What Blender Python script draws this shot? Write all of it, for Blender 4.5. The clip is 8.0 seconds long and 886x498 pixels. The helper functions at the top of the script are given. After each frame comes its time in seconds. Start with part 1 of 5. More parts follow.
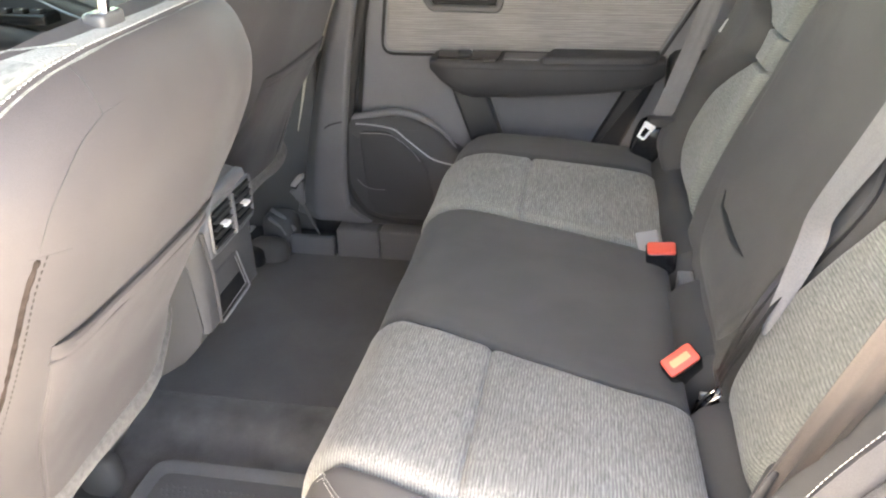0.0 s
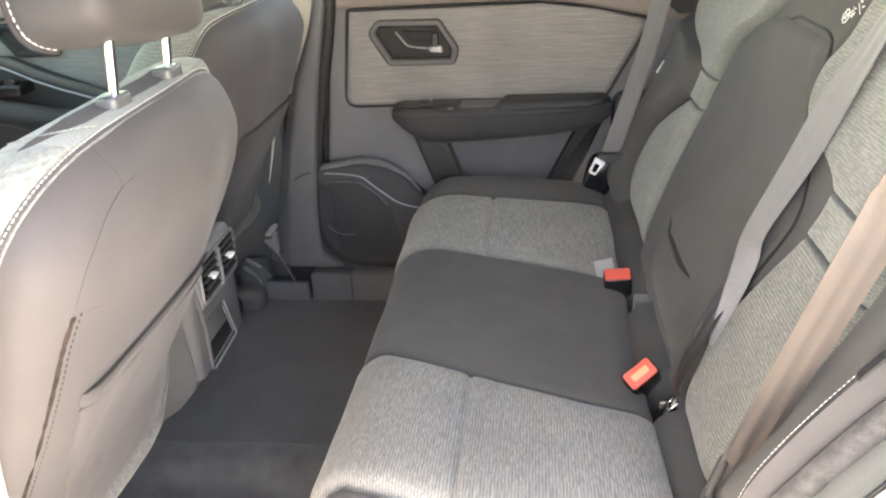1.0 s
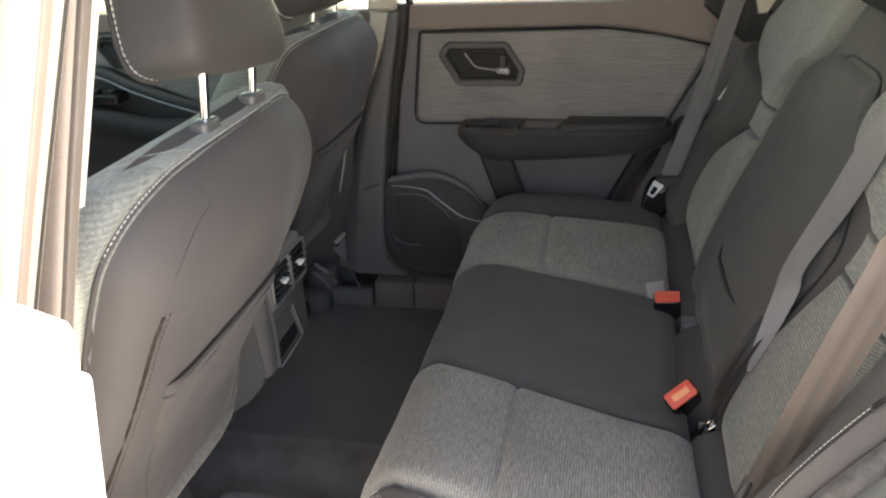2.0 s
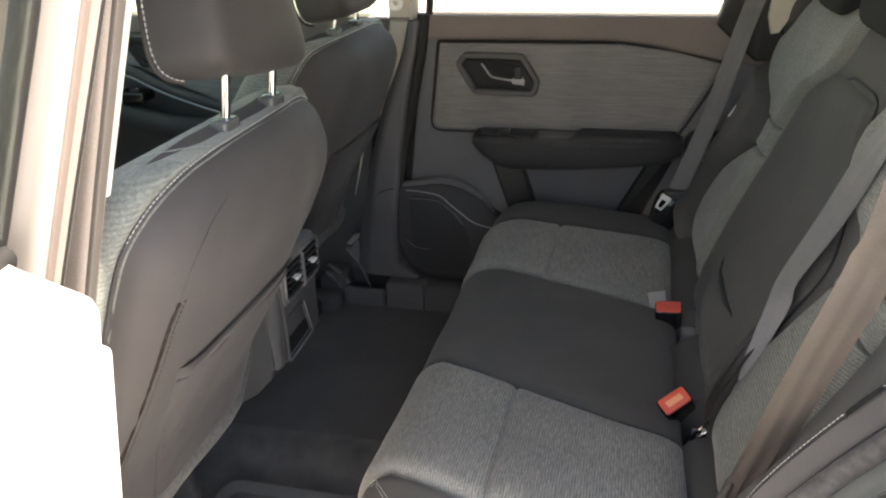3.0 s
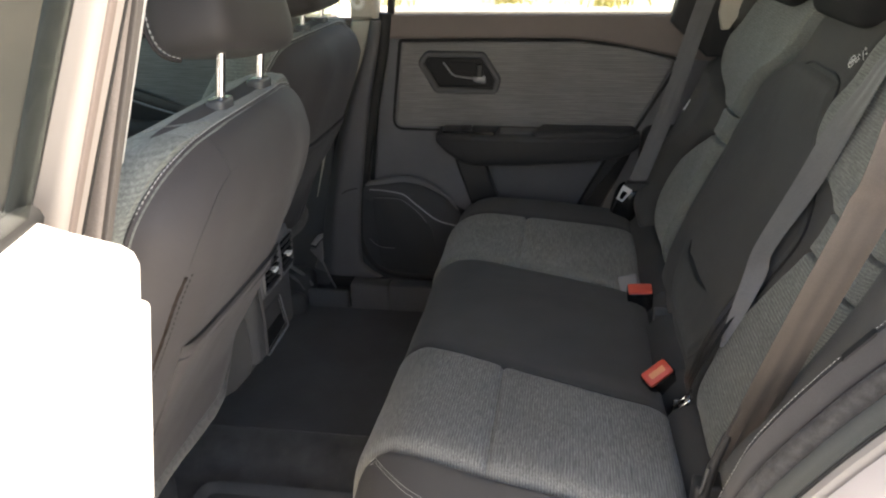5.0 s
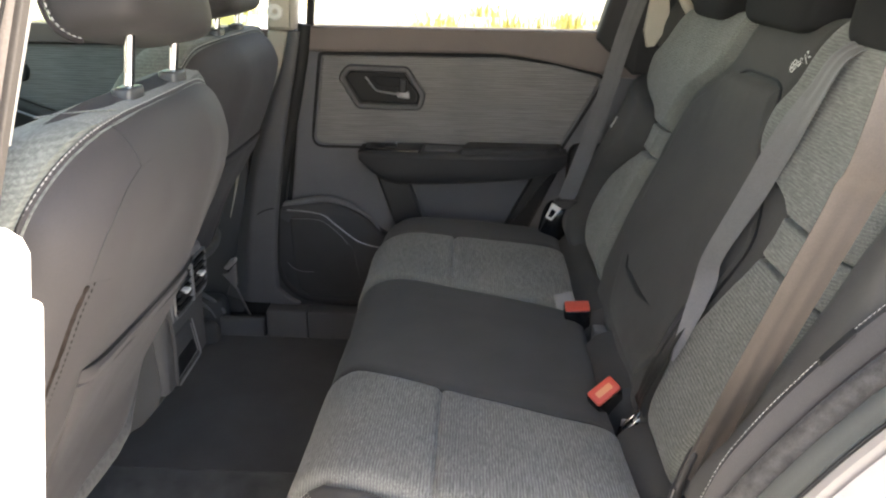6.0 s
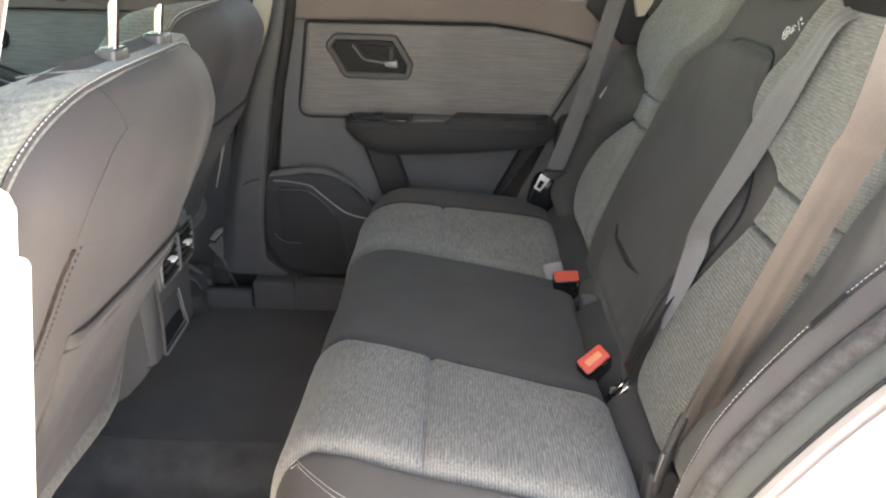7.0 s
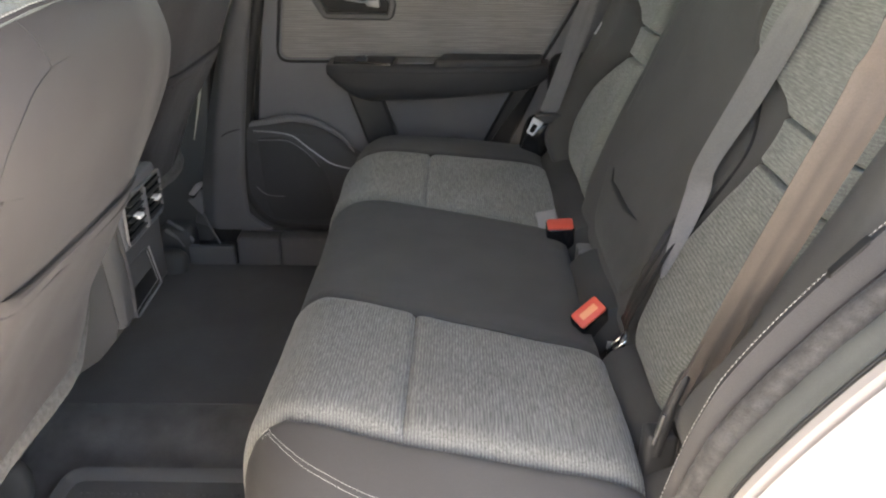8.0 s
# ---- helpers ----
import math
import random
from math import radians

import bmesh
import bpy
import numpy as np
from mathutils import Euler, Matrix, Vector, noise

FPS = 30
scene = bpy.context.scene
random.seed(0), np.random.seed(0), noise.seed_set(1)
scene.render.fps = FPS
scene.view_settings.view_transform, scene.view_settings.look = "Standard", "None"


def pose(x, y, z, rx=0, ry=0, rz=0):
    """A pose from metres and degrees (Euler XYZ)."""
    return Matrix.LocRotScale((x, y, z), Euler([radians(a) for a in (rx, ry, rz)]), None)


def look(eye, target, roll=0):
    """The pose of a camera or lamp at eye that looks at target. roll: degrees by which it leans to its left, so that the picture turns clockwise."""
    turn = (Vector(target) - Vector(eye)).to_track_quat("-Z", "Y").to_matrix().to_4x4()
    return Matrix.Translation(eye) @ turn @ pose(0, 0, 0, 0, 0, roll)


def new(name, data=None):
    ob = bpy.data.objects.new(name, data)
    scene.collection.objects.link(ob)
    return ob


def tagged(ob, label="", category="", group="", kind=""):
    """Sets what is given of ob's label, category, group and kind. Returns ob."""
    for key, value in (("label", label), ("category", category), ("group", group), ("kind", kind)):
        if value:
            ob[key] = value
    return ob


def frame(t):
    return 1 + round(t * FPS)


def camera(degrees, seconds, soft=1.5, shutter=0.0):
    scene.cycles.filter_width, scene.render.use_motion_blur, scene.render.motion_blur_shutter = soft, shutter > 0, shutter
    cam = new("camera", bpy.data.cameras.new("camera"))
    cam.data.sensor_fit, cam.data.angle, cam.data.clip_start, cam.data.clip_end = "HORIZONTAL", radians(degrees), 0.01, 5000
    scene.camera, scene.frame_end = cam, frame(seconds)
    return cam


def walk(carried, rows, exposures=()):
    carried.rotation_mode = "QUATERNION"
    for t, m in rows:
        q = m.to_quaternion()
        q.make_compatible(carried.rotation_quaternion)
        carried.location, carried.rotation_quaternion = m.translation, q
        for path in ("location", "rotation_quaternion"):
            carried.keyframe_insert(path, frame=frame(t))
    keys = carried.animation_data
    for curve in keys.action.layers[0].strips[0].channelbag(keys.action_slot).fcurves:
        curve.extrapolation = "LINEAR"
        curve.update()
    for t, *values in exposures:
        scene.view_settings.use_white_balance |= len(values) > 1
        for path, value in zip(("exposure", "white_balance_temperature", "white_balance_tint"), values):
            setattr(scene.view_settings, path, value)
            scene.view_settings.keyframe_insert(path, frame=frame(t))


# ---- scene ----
cam = camera(58.2, 8.0, soft=2.2)
PATH = [
    (0, (0.281, -1.115, 1.069), (-0.045, 0.623, 0.135), -1.3),
    (0.5, (0.271, -1.151, 1.082), (-0.025, 0.63, 0.221), -1.0),
    (1, (0.278, -1.211, 1.118), (0.043, 0.583, 0.266), -3.3),
    (1.5, (0.292, -1.259, 1.151), (-0.024, 0.53, 0.315), -4.0),
    (2, (0.307, -1.272, 1.164), (-0.094, 0.504, 0.336), -3.1),
    (2.2, (0.316, -1.281, 1.171), (-0.099, 0.491, 0.342), -2.7),
    (3.3, (0.334, -1.325, 1.174), (-0.109, 0.460, 0.390), -1.2),
    (3.5, (0.322, -1.336, 1.17), (-0.088, 0.466, 0.405), -1.4),
    (4, (0.263, -1.373, 1.137), (-0.065, 0.451, 0.382), -1.6),
    (4.2, (0.266, -1.371, 1.125), (-0.063, 0.444, 0.353), -1.7),
    (5.3, (0.257, -1.362, 1.132), (0.015, 0.470, 0.366), -0.4),
    (5.5, (0.246, -1.354, 1.118), (0.058, 0.499, 0.388), -0.1),
    (6, (0.215, -1.297, 1.065), (0.148, 0.579, 0.376), 1.0),
    (6.5, (0.209, -1.294, 1.05), (0.173, 0.571, 0.327), 1.6),
    (7, (0.208, -1.294, 1.052), (0.18, 0.561, 0.306), 1.5),
    (7.5, (0.21, -1.293, 1.051), (0.176, 0.56, 0.299), 1.1),
    (8, (0.233, -1.215, 1.017), (0.205, 0.591, 0.159), 0.2),
]
EXPOSURES = [(0, 4.11, 8050, 16), (0.5, 3.81, 8050, 16), (1, 3.90, 8050, 16), (1.5, 3.01, 8050, 16), (2, 2.66, 7950, 15), (3.5, 1.96, 7750, 14), (4, 1.61, 7750, 14), (5.5, 2.26, 7650, 14), (6, 2.59, 7650, 14), (6.5, 3.06, 7850, 14), (7.5, 3.11, 7850, 14), (8, 2.88, 7850, 14)]
walk(cam, [(t, look(eye, target, roll)) for t, eye, target, roll in PATH], EXPOSURES)

# ---- light ----
SUN_DIR = Vector((0.55, -0.05, 0.83)).normalized()
world = bpy.data.worlds.new("world")
scene.world = world
world.use_nodes = True
wn = world.node_tree.nodes
sky = wn.new("ShaderNodeTexSky")
sky.sky_type = 'NISHITA'
sky.sun_disc = False
sky.sun_elevation = math.asin(SUN_DIR.z)
sky.sun_rotation = math.atan2(SUN_DIR.x, SUN_DIR.y)
wn["Background"].inputs["Strength"].default_value = 0.15
world.node_tree.links.new(sky.outputs[0], wn["Background"].inputs["Color"])
sun = new("sun", bpy.data.lights.new("sun", "SUN"))
sun.data.energy = 5.0
sun.data.angle = radians(0.53)
sun.data.color = (1.0, 0.95, 0.88)
sun.matrix_world = look(SUN_DIR * 20, (0, 0, 0))


# ---- materials ----
def nodes_of(name):
    m = bpy.data.materials.new(name)
    m.use_nodes = True
    nt = m.node_tree
    return m, nt, nt.nodes["Principled BSDF"]


def link(nt, a, b):
    nt.links.new(a, b)


def coords(nt, scale):
    tc = nt.nodes.new("ShaderNodeTexCoord")
    mp = nt.nodes.new("ShaderNodeMapping")
    mp.inputs["Scale"].default_value = scale
    link(nt, tc.outputs["Object"], mp.inputs["Vector"])
    return mp.outputs["Vector"]


def noise_node(nt, scale, detail=3.0, rough=0.55, vec=None):
    n = nt.nodes.new("ShaderNodeTexNoise")
    n.inputs["Scale"].default_value = scale
    n.inputs["Detail"].default_value = detail
    n.inputs["Roughness"].default_value = rough
    link(nt, vec if vec is not None else coords(nt, (1, 1, 1)), n.inputs["Vector"])
    return n.outputs["Fac"]


def ramp(nt, fac, stops):
    r = nt.nodes.new("ShaderNodeValToRGB")
    el = r.color_ramp.elements
    while len(el) < len(stops):
        el.new(0.5)
    for e, (p, c) in zip(el, stops):
        e.position, e.color = p, (*c, 1)
    link(nt, fac, r.inputs["Fac"])
    return r.outputs["Color"]


def mixed(nt, a, b, fac, mode="MULTIPLY"):
    x = nt.nodes.new("ShaderNodeMix")
    x.data_type, x.blend_type = "RGBA", mode
    x.inputs["Factor"].default_value = fac
    link(nt, a, x.inputs["A"])
    link(nt, b, x.inputs["B"])
    return x.outputs["Result"]


def bump(nt, bsdf, height, strength, distance):
    b = nt.nodes.new("ShaderNodeBump")
    b.inputs["Strength"].default_value = strength
    b.inputs["Distance"].default_value = distance
    link(nt, height, b.inputs["Height"])
    link(nt, b.outputs["Normal"], bsdf.inputs["Normal"])


def shade(c, k):
    return tuple(min(1.0, v * k) for v in c)


def grained(name, col, rough=0.55, grain=900.0, strength=0.25, spread=0.16, spec=0.35, metal=0.0, sheen=0.0, wear=6.0):
    """Moulded plastic, rubber or leather-like cover: fine grain and slow uneven tone."""
    m, nt, b = nodes_of(name)
    slow = noise_node(nt, wear, 4.0)
    fine = noise_node(nt, grain, 2.0)
    c1 = ramp(nt, slow, [(0.3, shade(col, 1 - spread)), (0.7, shade(col, 1 + spread))])
    c2 = ramp(nt, fine, [(0.35, (0.82,) * 3), (0.65, (1.0,) * 3)])
    link(nt, mixed(nt, c1, c2, 0.8), b.inputs["Base Color"])
    rr = nt.nodes.new("ShaderNodeMapRange")
    rr.inputs["To Min"].default_value, rr.inputs["To Max"].default_value = max(0.05, rough - 0.1), min(1, rough + 0.1)
    link(nt, slow, rr.inputs["Value"])
    link(nt, rr.outputs["Result"], b.inputs["Roughness"])
    b.inputs["Specular IOR Level"].default_value = spec
    b.inputs["Metallic"].default_value = metal
    if sheen:
        b.inputs["Sheen Weight"].default_value = sheen
        b.inputs["Sheen Roughness"].default_value = 0.45
    bump(nt, b, fine, strength, 0.0006)
    return m


def woven(name, dark, light, axis, period, across, low=0.80, rough=0.9, sheen=0.2, relief=0.25):
    """Ribbed heather cloth: uneven ribs that follow one another along axis, broken by flecks. across: fleck scale on x, y, z."""
    m, nt, b = nodes_of(name)
    wv = nt.nodes.new("ShaderNodeTexWave")
    wv.wave_type, wv.bands_direction = "BANDS", axis
    wv.inputs["Scale"].default_value = 0.314 / period
    wv.inputs["Distortion"].default_value = 1.5
    wv.inputs["Detail"].default_value = 3.0
    wv.inputs["Detail Scale"].default_value = 0.35
    wv.inputs["Detail Roughness"].default_value = 0.65
    link(nt, coords(nt, (1, 1, 1)), wv.inputs["Vector"])
    rib = wv.outputs["Fac"]
    streak = noise_node(nt, 1.0, 3.0, 0.6, coords(nt, across))
    fleck = noise_node(nt, 1100.0, 1.0)
    slow = noise_node(nt, 7.0, 4.0)
    c1 = ramp(nt, streak, [(0.36, dark), (0.66, light)])
    c2 = ramp(nt, rib, [(0.05, (low,) * 3), (0.75, (1.08,) * 3)])
    c4 = ramp(nt, fleck, [(0.3, (0.88,) * 3), (0.7, (1.07,) * 3)])
    c3 = ramp(nt, slow, [(0.3, (0.86,) * 3), (0.7, (1.08,) * 3)])
    link(nt, mixed(nt, mixed(nt, mixed(nt, c1, c2, 0.8), c4, 1.0), c3, 1.0), b.inputs["Base Color"])
    b.inputs["Roughness"].default_value = rough
    b.inputs["Specular IOR Level"].default_value = 0.2
    b.inputs["Sheen Weight"].default_value = sheen
    b.inputs["Sheen Roughness"].default_value = 0.5
    bump(nt, b, rib, relief, 0.0007)
    return m


def plain(name, col, rough=0.4, metal=0.0, spec=0.5):
    m, nt, b = nodes_of(name)
    b.inputs["Base Color"].default_value = (*col, 1)
    b.inputs["Roughness"].default_value = rough
    b.inputs["Metallic"].default_value = metal
    b.inputs["Specular IOR Level"].default_value = spec
    return m


def webbing(name, col, sheen=0.2):
    """Seat belt: twill ribs across a smooth band."""
    m, nt, b = nodes_of(name)
    fine = noise_node(nt, 1.0, 2.0, 0.5, coords(nt, (700, 700, 700)))
    slow = noise_node(nt, 9.0, 3.0)
    c1 = ramp(nt, slow, [(0.3, shade(col, 0.85)), (0.7, shade(col, 1.12))])
    c2 = ramp(nt, fine, [(0.3, (0.72,) * 3), (0.7, (1.05,) * 3)])
    link(nt, mixed(nt, c1, c2, 0.9), b.inputs["Base Color"])
    b.inputs["Roughness"].default_value = 0.5
    b.inputs["Specular IOR Level"].default_value = 0.4
    b.inputs["Sheen Weight"].default_value = sheen
    bump(nt, b, fine, 0.35, 0.0006)
    return m


def pane_material(name, tint):
    m, nt, b = nodes_of(name)
    out = nt.nodes["Material Output"]
    tr = nt.nodes.new("ShaderNodeBsdfTransparent")
    tr.inputs["Color"].default_value = (*tint, 1)
    gl = nt.nodes.new("ShaderNodeBsdfGlossy")
    gl.inputs["Roughness"].default_value = 0.02
    mx = nt.nodes.new("ShaderNodeMixShader")
    mx.inputs[0].default_value = 0.06
    link(nt, tr.outputs[0], mx.inputs[1])
    link(nt, gl.outputs[0], mx.inputs[2])
    link(nt, mx.outputs[0], out.inputs["Surface"])
    return m


CLOTH = woven("heather_cloth", (0.147, 0.146, 0.136), (0.294, 0.290, 0.270), "X", 0.0040, (700, 40, 700), 0.66, relief=0.45)
CLOTH_BACK = woven("heather_cloth_back", (0.140, 0.146, 0.134), (0.252, 0.260, 0.240), "Z", 0.0044, (700, 60, 700), 0.86, relief=0.28)
CLOTH_RIB = woven("heather_cloth_upright", (0.118, 0.124, 0.112), (0.236, 0.245, 0.225), "Z", 0.0044, (700, 90, 700), 0.70, relief=0.45)
CLOTH_FRONT = woven("heather_cloth_front", (0.168, 0.181, 0.166), (0.274, 0.289, 0.266), "Z", 0.0056, (420, 90, 420), 0.85, relief=0.15)
CLOTH_DOOR = woven("heather_cloth_door", (0.202, 0.192, 0.186), (0.288, 0.273, 0.264), "Z", 0.0056, (14, 14, 700), 0.84)
CLOTH_FRONT_DOOR = woven("heather_cloth_front_door", (0.215, 0.215, 0.205), (0.335, 0.333, 0.318), "Z", 0.0060, (14, 14, 700), 0.80)
DARK_KNIT = grained("dark_knit", (0.088, 0.087, 0.084), 0.9, 1500, 0.5, 0.14, 0.12, sheen=0.10)
HEAD_VINYL = grained("headrest_vinyl", (0.046, 0.043, 0.043), 0.6, 1200, 0.3, 0.1, 0.3, sheen=0.05)
HEAD_DARK = grained("black_knit", (0.022, 0.022, 0.023), 0.8, 1300, 0.4, 0.12, 0.2)
HEM = grained("pale_hem", (0.135, 0.132, 0.128), 1.0, 350, 1.0, 0.24, 0.05, sheen=0.1, wear=130)
ROLL = grained("grey_roll_vinyl", (0.062, 0.061, 0.060), 0.6, 1100, 0.3, 0.12, 0.3)
BACK_VINYL = grained("warm_grey_vinyl", (0.0700, 0.0650, 0.0665), 0.62, 1300, 0.3, 0.10, 0.3, sheen=0.08)
BOLSTER = grained("grey_bolster_vinyl", (0.078, 0.075, 0.074), 0.5, 1100, 0.25, 0.08, 0.4)
DARK_VINYL = grained("dark_vinyl", (0.038, 0.038, 0.040), 0.58, 1100, 0.3, 0.12, 0.35)
TRIM = grained("charcoal_trim", (0.158, 0.157, 0.164), 0.55, 800, 0.35, 0.1, 0.35)
PANEL_SIDE = grained("dark_side_panel", (0.059, 0.056, 0.056), 0.6, 800, 0.35, 0.1, 0.3)
SIDE_TRIM = grained("dark_side_trim", (0.080, 0.080, 0.081), 0.62, 800, 0.35, 0.1, 0.3)
CONSOLE = grained("console_plastic", (0.092, 0.090, 0.091), 0.55, 800, 0.35, 0.1, 0.35)
GRILLE = grained("speaker_mesh", (0.047, 0.047, 0.049), 0.6, 1600, 0.8, 0.1, 0.3)
TRIM_DARK = grained("black_trim", (0.030, 0.030, 0.031), 0.5, 800, 0.35, 0.12, 0.4)
BROWN_TOP = grained("taupe_shoulder", (0.200, 0.165, 0.150), 0.6, 1000, 0.3, 0.08, 0.3)
BEIGE = grained("beige_trim", (0.56, 0.52, 0.44), 0.7, 900, 0.25, 0.06, 0.25)
CARPET = grained("charcoal_carpet", (0.118, 0.115, 0.114), 1.0, 700, 1.0, 0.3, 0.05, sheen=0.4, wear=14)
MAT_RUBBER = grained("dark_floor_mat", (0.12, 0.12, 0.123), 0.7, 600, 0.6, 0.15, 0.3)
MAT_FAR = grained("black_floor_mat", (0.120, 0.118, 0.120), 0.75, 600, 0.6, 0.15, 0.25)
PILLAR_TRIM = grained("dark_pillar_trim", (0.124, 0.123, 0.128), 0.55, 800, 0.35, 0.1, 0.35)
POD_DARK = grained("speaker_black", (0.055, 0.055, 0.058), 0.6, 1600, 0.6, 0.1, 0.3)
SEAM = grained("dark_seam", (0.045, 0.040, 0.040), 0.8, 600, 0.3, 0.1, 0.2)
FLEECE = grained("grey_felt", (0.088, 0.084, 0.081), 1.0, 420, 1.0, 0.3, 0.05, sheen=0.15, wear=90)
RUBBER = grained("black_rubber", (0.022, 0.022, 0.022), 0.6, 500, 0.3, 0.15, 0.35)
SEAL_GREY = grained("grey_rubber_seal", (0.09, 0.083, 0.079), 0.6, 500, 0.3, 0.12, 0.35)
SEAL_PALE = grained("pale_mauve_seal", (0.165, 0.148, 0.140), 0.5, 500, 0.3, 0.12, 0.35)
BELT_GREY = webbing("grey_webbing", (0.172, 0.169, 0.168))
BELT_TAUPE = webbing("taupe_webbing", (0.083, 0.069, 0.060), 0.06)
# Shaded copy of the grey belt: its shadow is put into the colour.
BELT_SHADED = webbing("shaded_webbing", (0.021, 0.019, 0.018), 0.0)
# White body paint darkened to stand for shade on post and flange.
PAINT_SHADED = plain("shaded_white_paint", (0.31, 0.282, 0.262), 0.35)
WHITE_PAINT = plain("white_paint", (0.80, 0.79, 0.76), 0.25)
CHROME = plain("chrome", (0.75, 0.75, 0.76), 0.14, 1.0)
SATIN = plain("satin_silver", (0.45, 0.45, 0.45), 0.35, 0.9)
RED_PLASTIC = plain("red_button", (0.62, 0.075, 0.045), 0.4)
SLEEVE = plain("sleeve_grey", (0.10, 0.10, 0.10), 0.25)
TOP_KNIT = woven("grey_green_knit", (0.215, 0.224, 0.208), (0.345, 0.360, 0.333), "Y", 0.0042, (500, 500, 60), 0.75, relief=0.4)
SILL_TRIM = grained("grey_green_sill", (0.135, 0.140, 0.130), 0.6, 800, 0.3, 0.1, 0.3)
# White body paint greyed to stand for shade along the body edge.
PAINT_HALF_SHADED = plain("half_shaded_white_paint", (0.52, 0.47, 0.45), 0.4)
GREY_PLASTIC = plain("grey_plastic", (0.30, 0.29, 0.29), 0.5)
SLOT_BROWN = grained("dark_brown_slot", (0.034, 0.027, 0.024), 1.0, 300, 0.4, 0.5, 0.05, wear=60)
DEEP_BLACK = plain("deep_black", (0.012, 0.012, 0.013), 0.55, 0.0, 0.3)
GLOSS_BLACK = plain("gloss_black", (0.012, 0.012, 0.013), 0.2)
TAG_GREY = plain("tag_grey", (0.115, 0.115, 0.118), 0.5)
VENT_EDGE = plain("vent_edge_grey", (0.16, 0.16, 0.165), 0.3, 0.2)
LEVER_GREY = plain("lever_grey", (0.30, 0.30, 0.31), 0.3, 0.3)
TONGUE = plain("bright_steel", (0.80, 0.80, 0.80), 0.45)
THREAD = plain("white_thread", (0.62, 0.61, 0.58), 0.8)
PRINT_WHITE = plain("white_print", (0.75, 0.75, 0.73), 0.7)
PANE = pane_material("window_glass", (0.86, 0.9, 0.87))
PANE_REAR = pane_material("tinted_side_glass", (0.66, 0.68, 0.65))
PANE_GREEN = pane_material("green_tinted_glass", (0.71, 0.78, 0.69))
# Dark glass for unseen panes, added to hold light off the seats.
PANE_LIGHT_CUT = pane_material("light_cut_glass", (0.10, 0.10, 0.10))
PANE_TINT = pane_material("tinted_glass", (0.22, 0.20, 0.18))
CONCRETE = grained("pale_gravel", (0.68, 0.65, 0.58), 0.95, 40, 0.6, 0.15, 0.15, wear=0.7)
GRASS = grained("dry_grass", (0.62, 0.55, 0.20), 0.9, 30, 0.2, 0.3, 0.1, wear=2.0)

# ---- building tools ----
ORIGIN = {}


def thing(name, at, label, category, kind="", group=""):
    ob = new(name)
    ob.empty_display_size = 0.05
    ob.location = at
    ORIGIN[ob] = Vector(at)
    return tagged(ob, label, category, group, kind)


def mesh_part(name, verts, faces, mat, parent, label="", smooth=True):
    o = ORIGIN[parent]
    me = bpy.data.meshes.new(name)
    me.from_pydata([tuple(Vector(v) - o) for v in verts], [], faces)
    bm = bmesh.new()
    bm.from_mesh(me)
    bmesh.ops.recalc_face_normals(bm, faces=bm.faces)
    bm.to_mesh(me)
    bm.free()
    me.materials.append(mat)
    if smooth:
        me.polygons.foreach_set("use_smooth", [len(p.vertices) < 9 for p in me.polygons])
        me.set_sharp_from_angle(angle=radians(38))
    ob = new(name, me)
    ob.parent = parent
    ORIGIN[ob] = o
    if label:
        ob["label"] = label
    return ob


def lone(name, verts, faces, mat, label, category, kind="", group="", smooth=True):
    """A thing that is one mesh."""
    at = Vector(np.array([tuple(v) for v in verts]).mean(0))
    holder = new("x")
    ORIGIN[holder] = at
    ob = mesh_part(name, verts, faces, mat, holder, "", smooth)
    ob.parent = None
    ob.location = at
    bpy.data.objects.remove(holder)
    return tagged(ob, label, category, group, kind)


def catmull(pts, per=8, closed=False):
    p = [np.array(q, float) for q in pts]
    n = len(p)
    out = []
    for i in range(n if closed else n - 1):
        if closed:
            a, b, c, d = p[(i - 1) % n], p[i], p[(i + 1) % n], p[(i + 2) % n]
        else:
            a, b, c, d = p[max(i - 1, 0)], p[i], p[i + 1], p[min(i + 2, n - 1)]
        for k in range(per):
            t = k / per
            out.append(0.5 * (2 * b + (c - a) * t + (2 * a - 5 * b + 4 * c - d) * t ** 2 + (3 * b - a - 3 * c + d) * t ** 3))
    if not closed:
        out.append(p[-1])
    return np.array(out)


def rounded(pts, r, seg=5):
    """A polygon with filleted corners; r a number or one per corner."""
    n = len(pts)
    rs = [r] * n if isinstance(r, (int, float)) else r
    out = []
    for i in range(n):
        p, a, b = (np.array(pts[k % n], float) for k in (i, i - 1, i + 1))
        ua, ub = a - p, b - p
        la, lb = np.linalg.norm(ua), np.linalg.norm(ub)
        ua, ub = ua / la, ub / lb
        ang = math.acos(max(-1, min(1, float(ua @ ub))))
        cut = min(rs[i] / max(math.tan(ang / 2), 1e-3), 0.48 * la, 0.48 * lb)
        if rs[i] <= 0:
            out.append(p)
            continue
        s, e = p + ua * cut, p + ub * cut
        for k in range(seg + 1):
            t = k / seg
            out.append((1 - t) ** 2 * s + 2 * t * (1 - t) * p + t * t * e)
    return np.array(out)


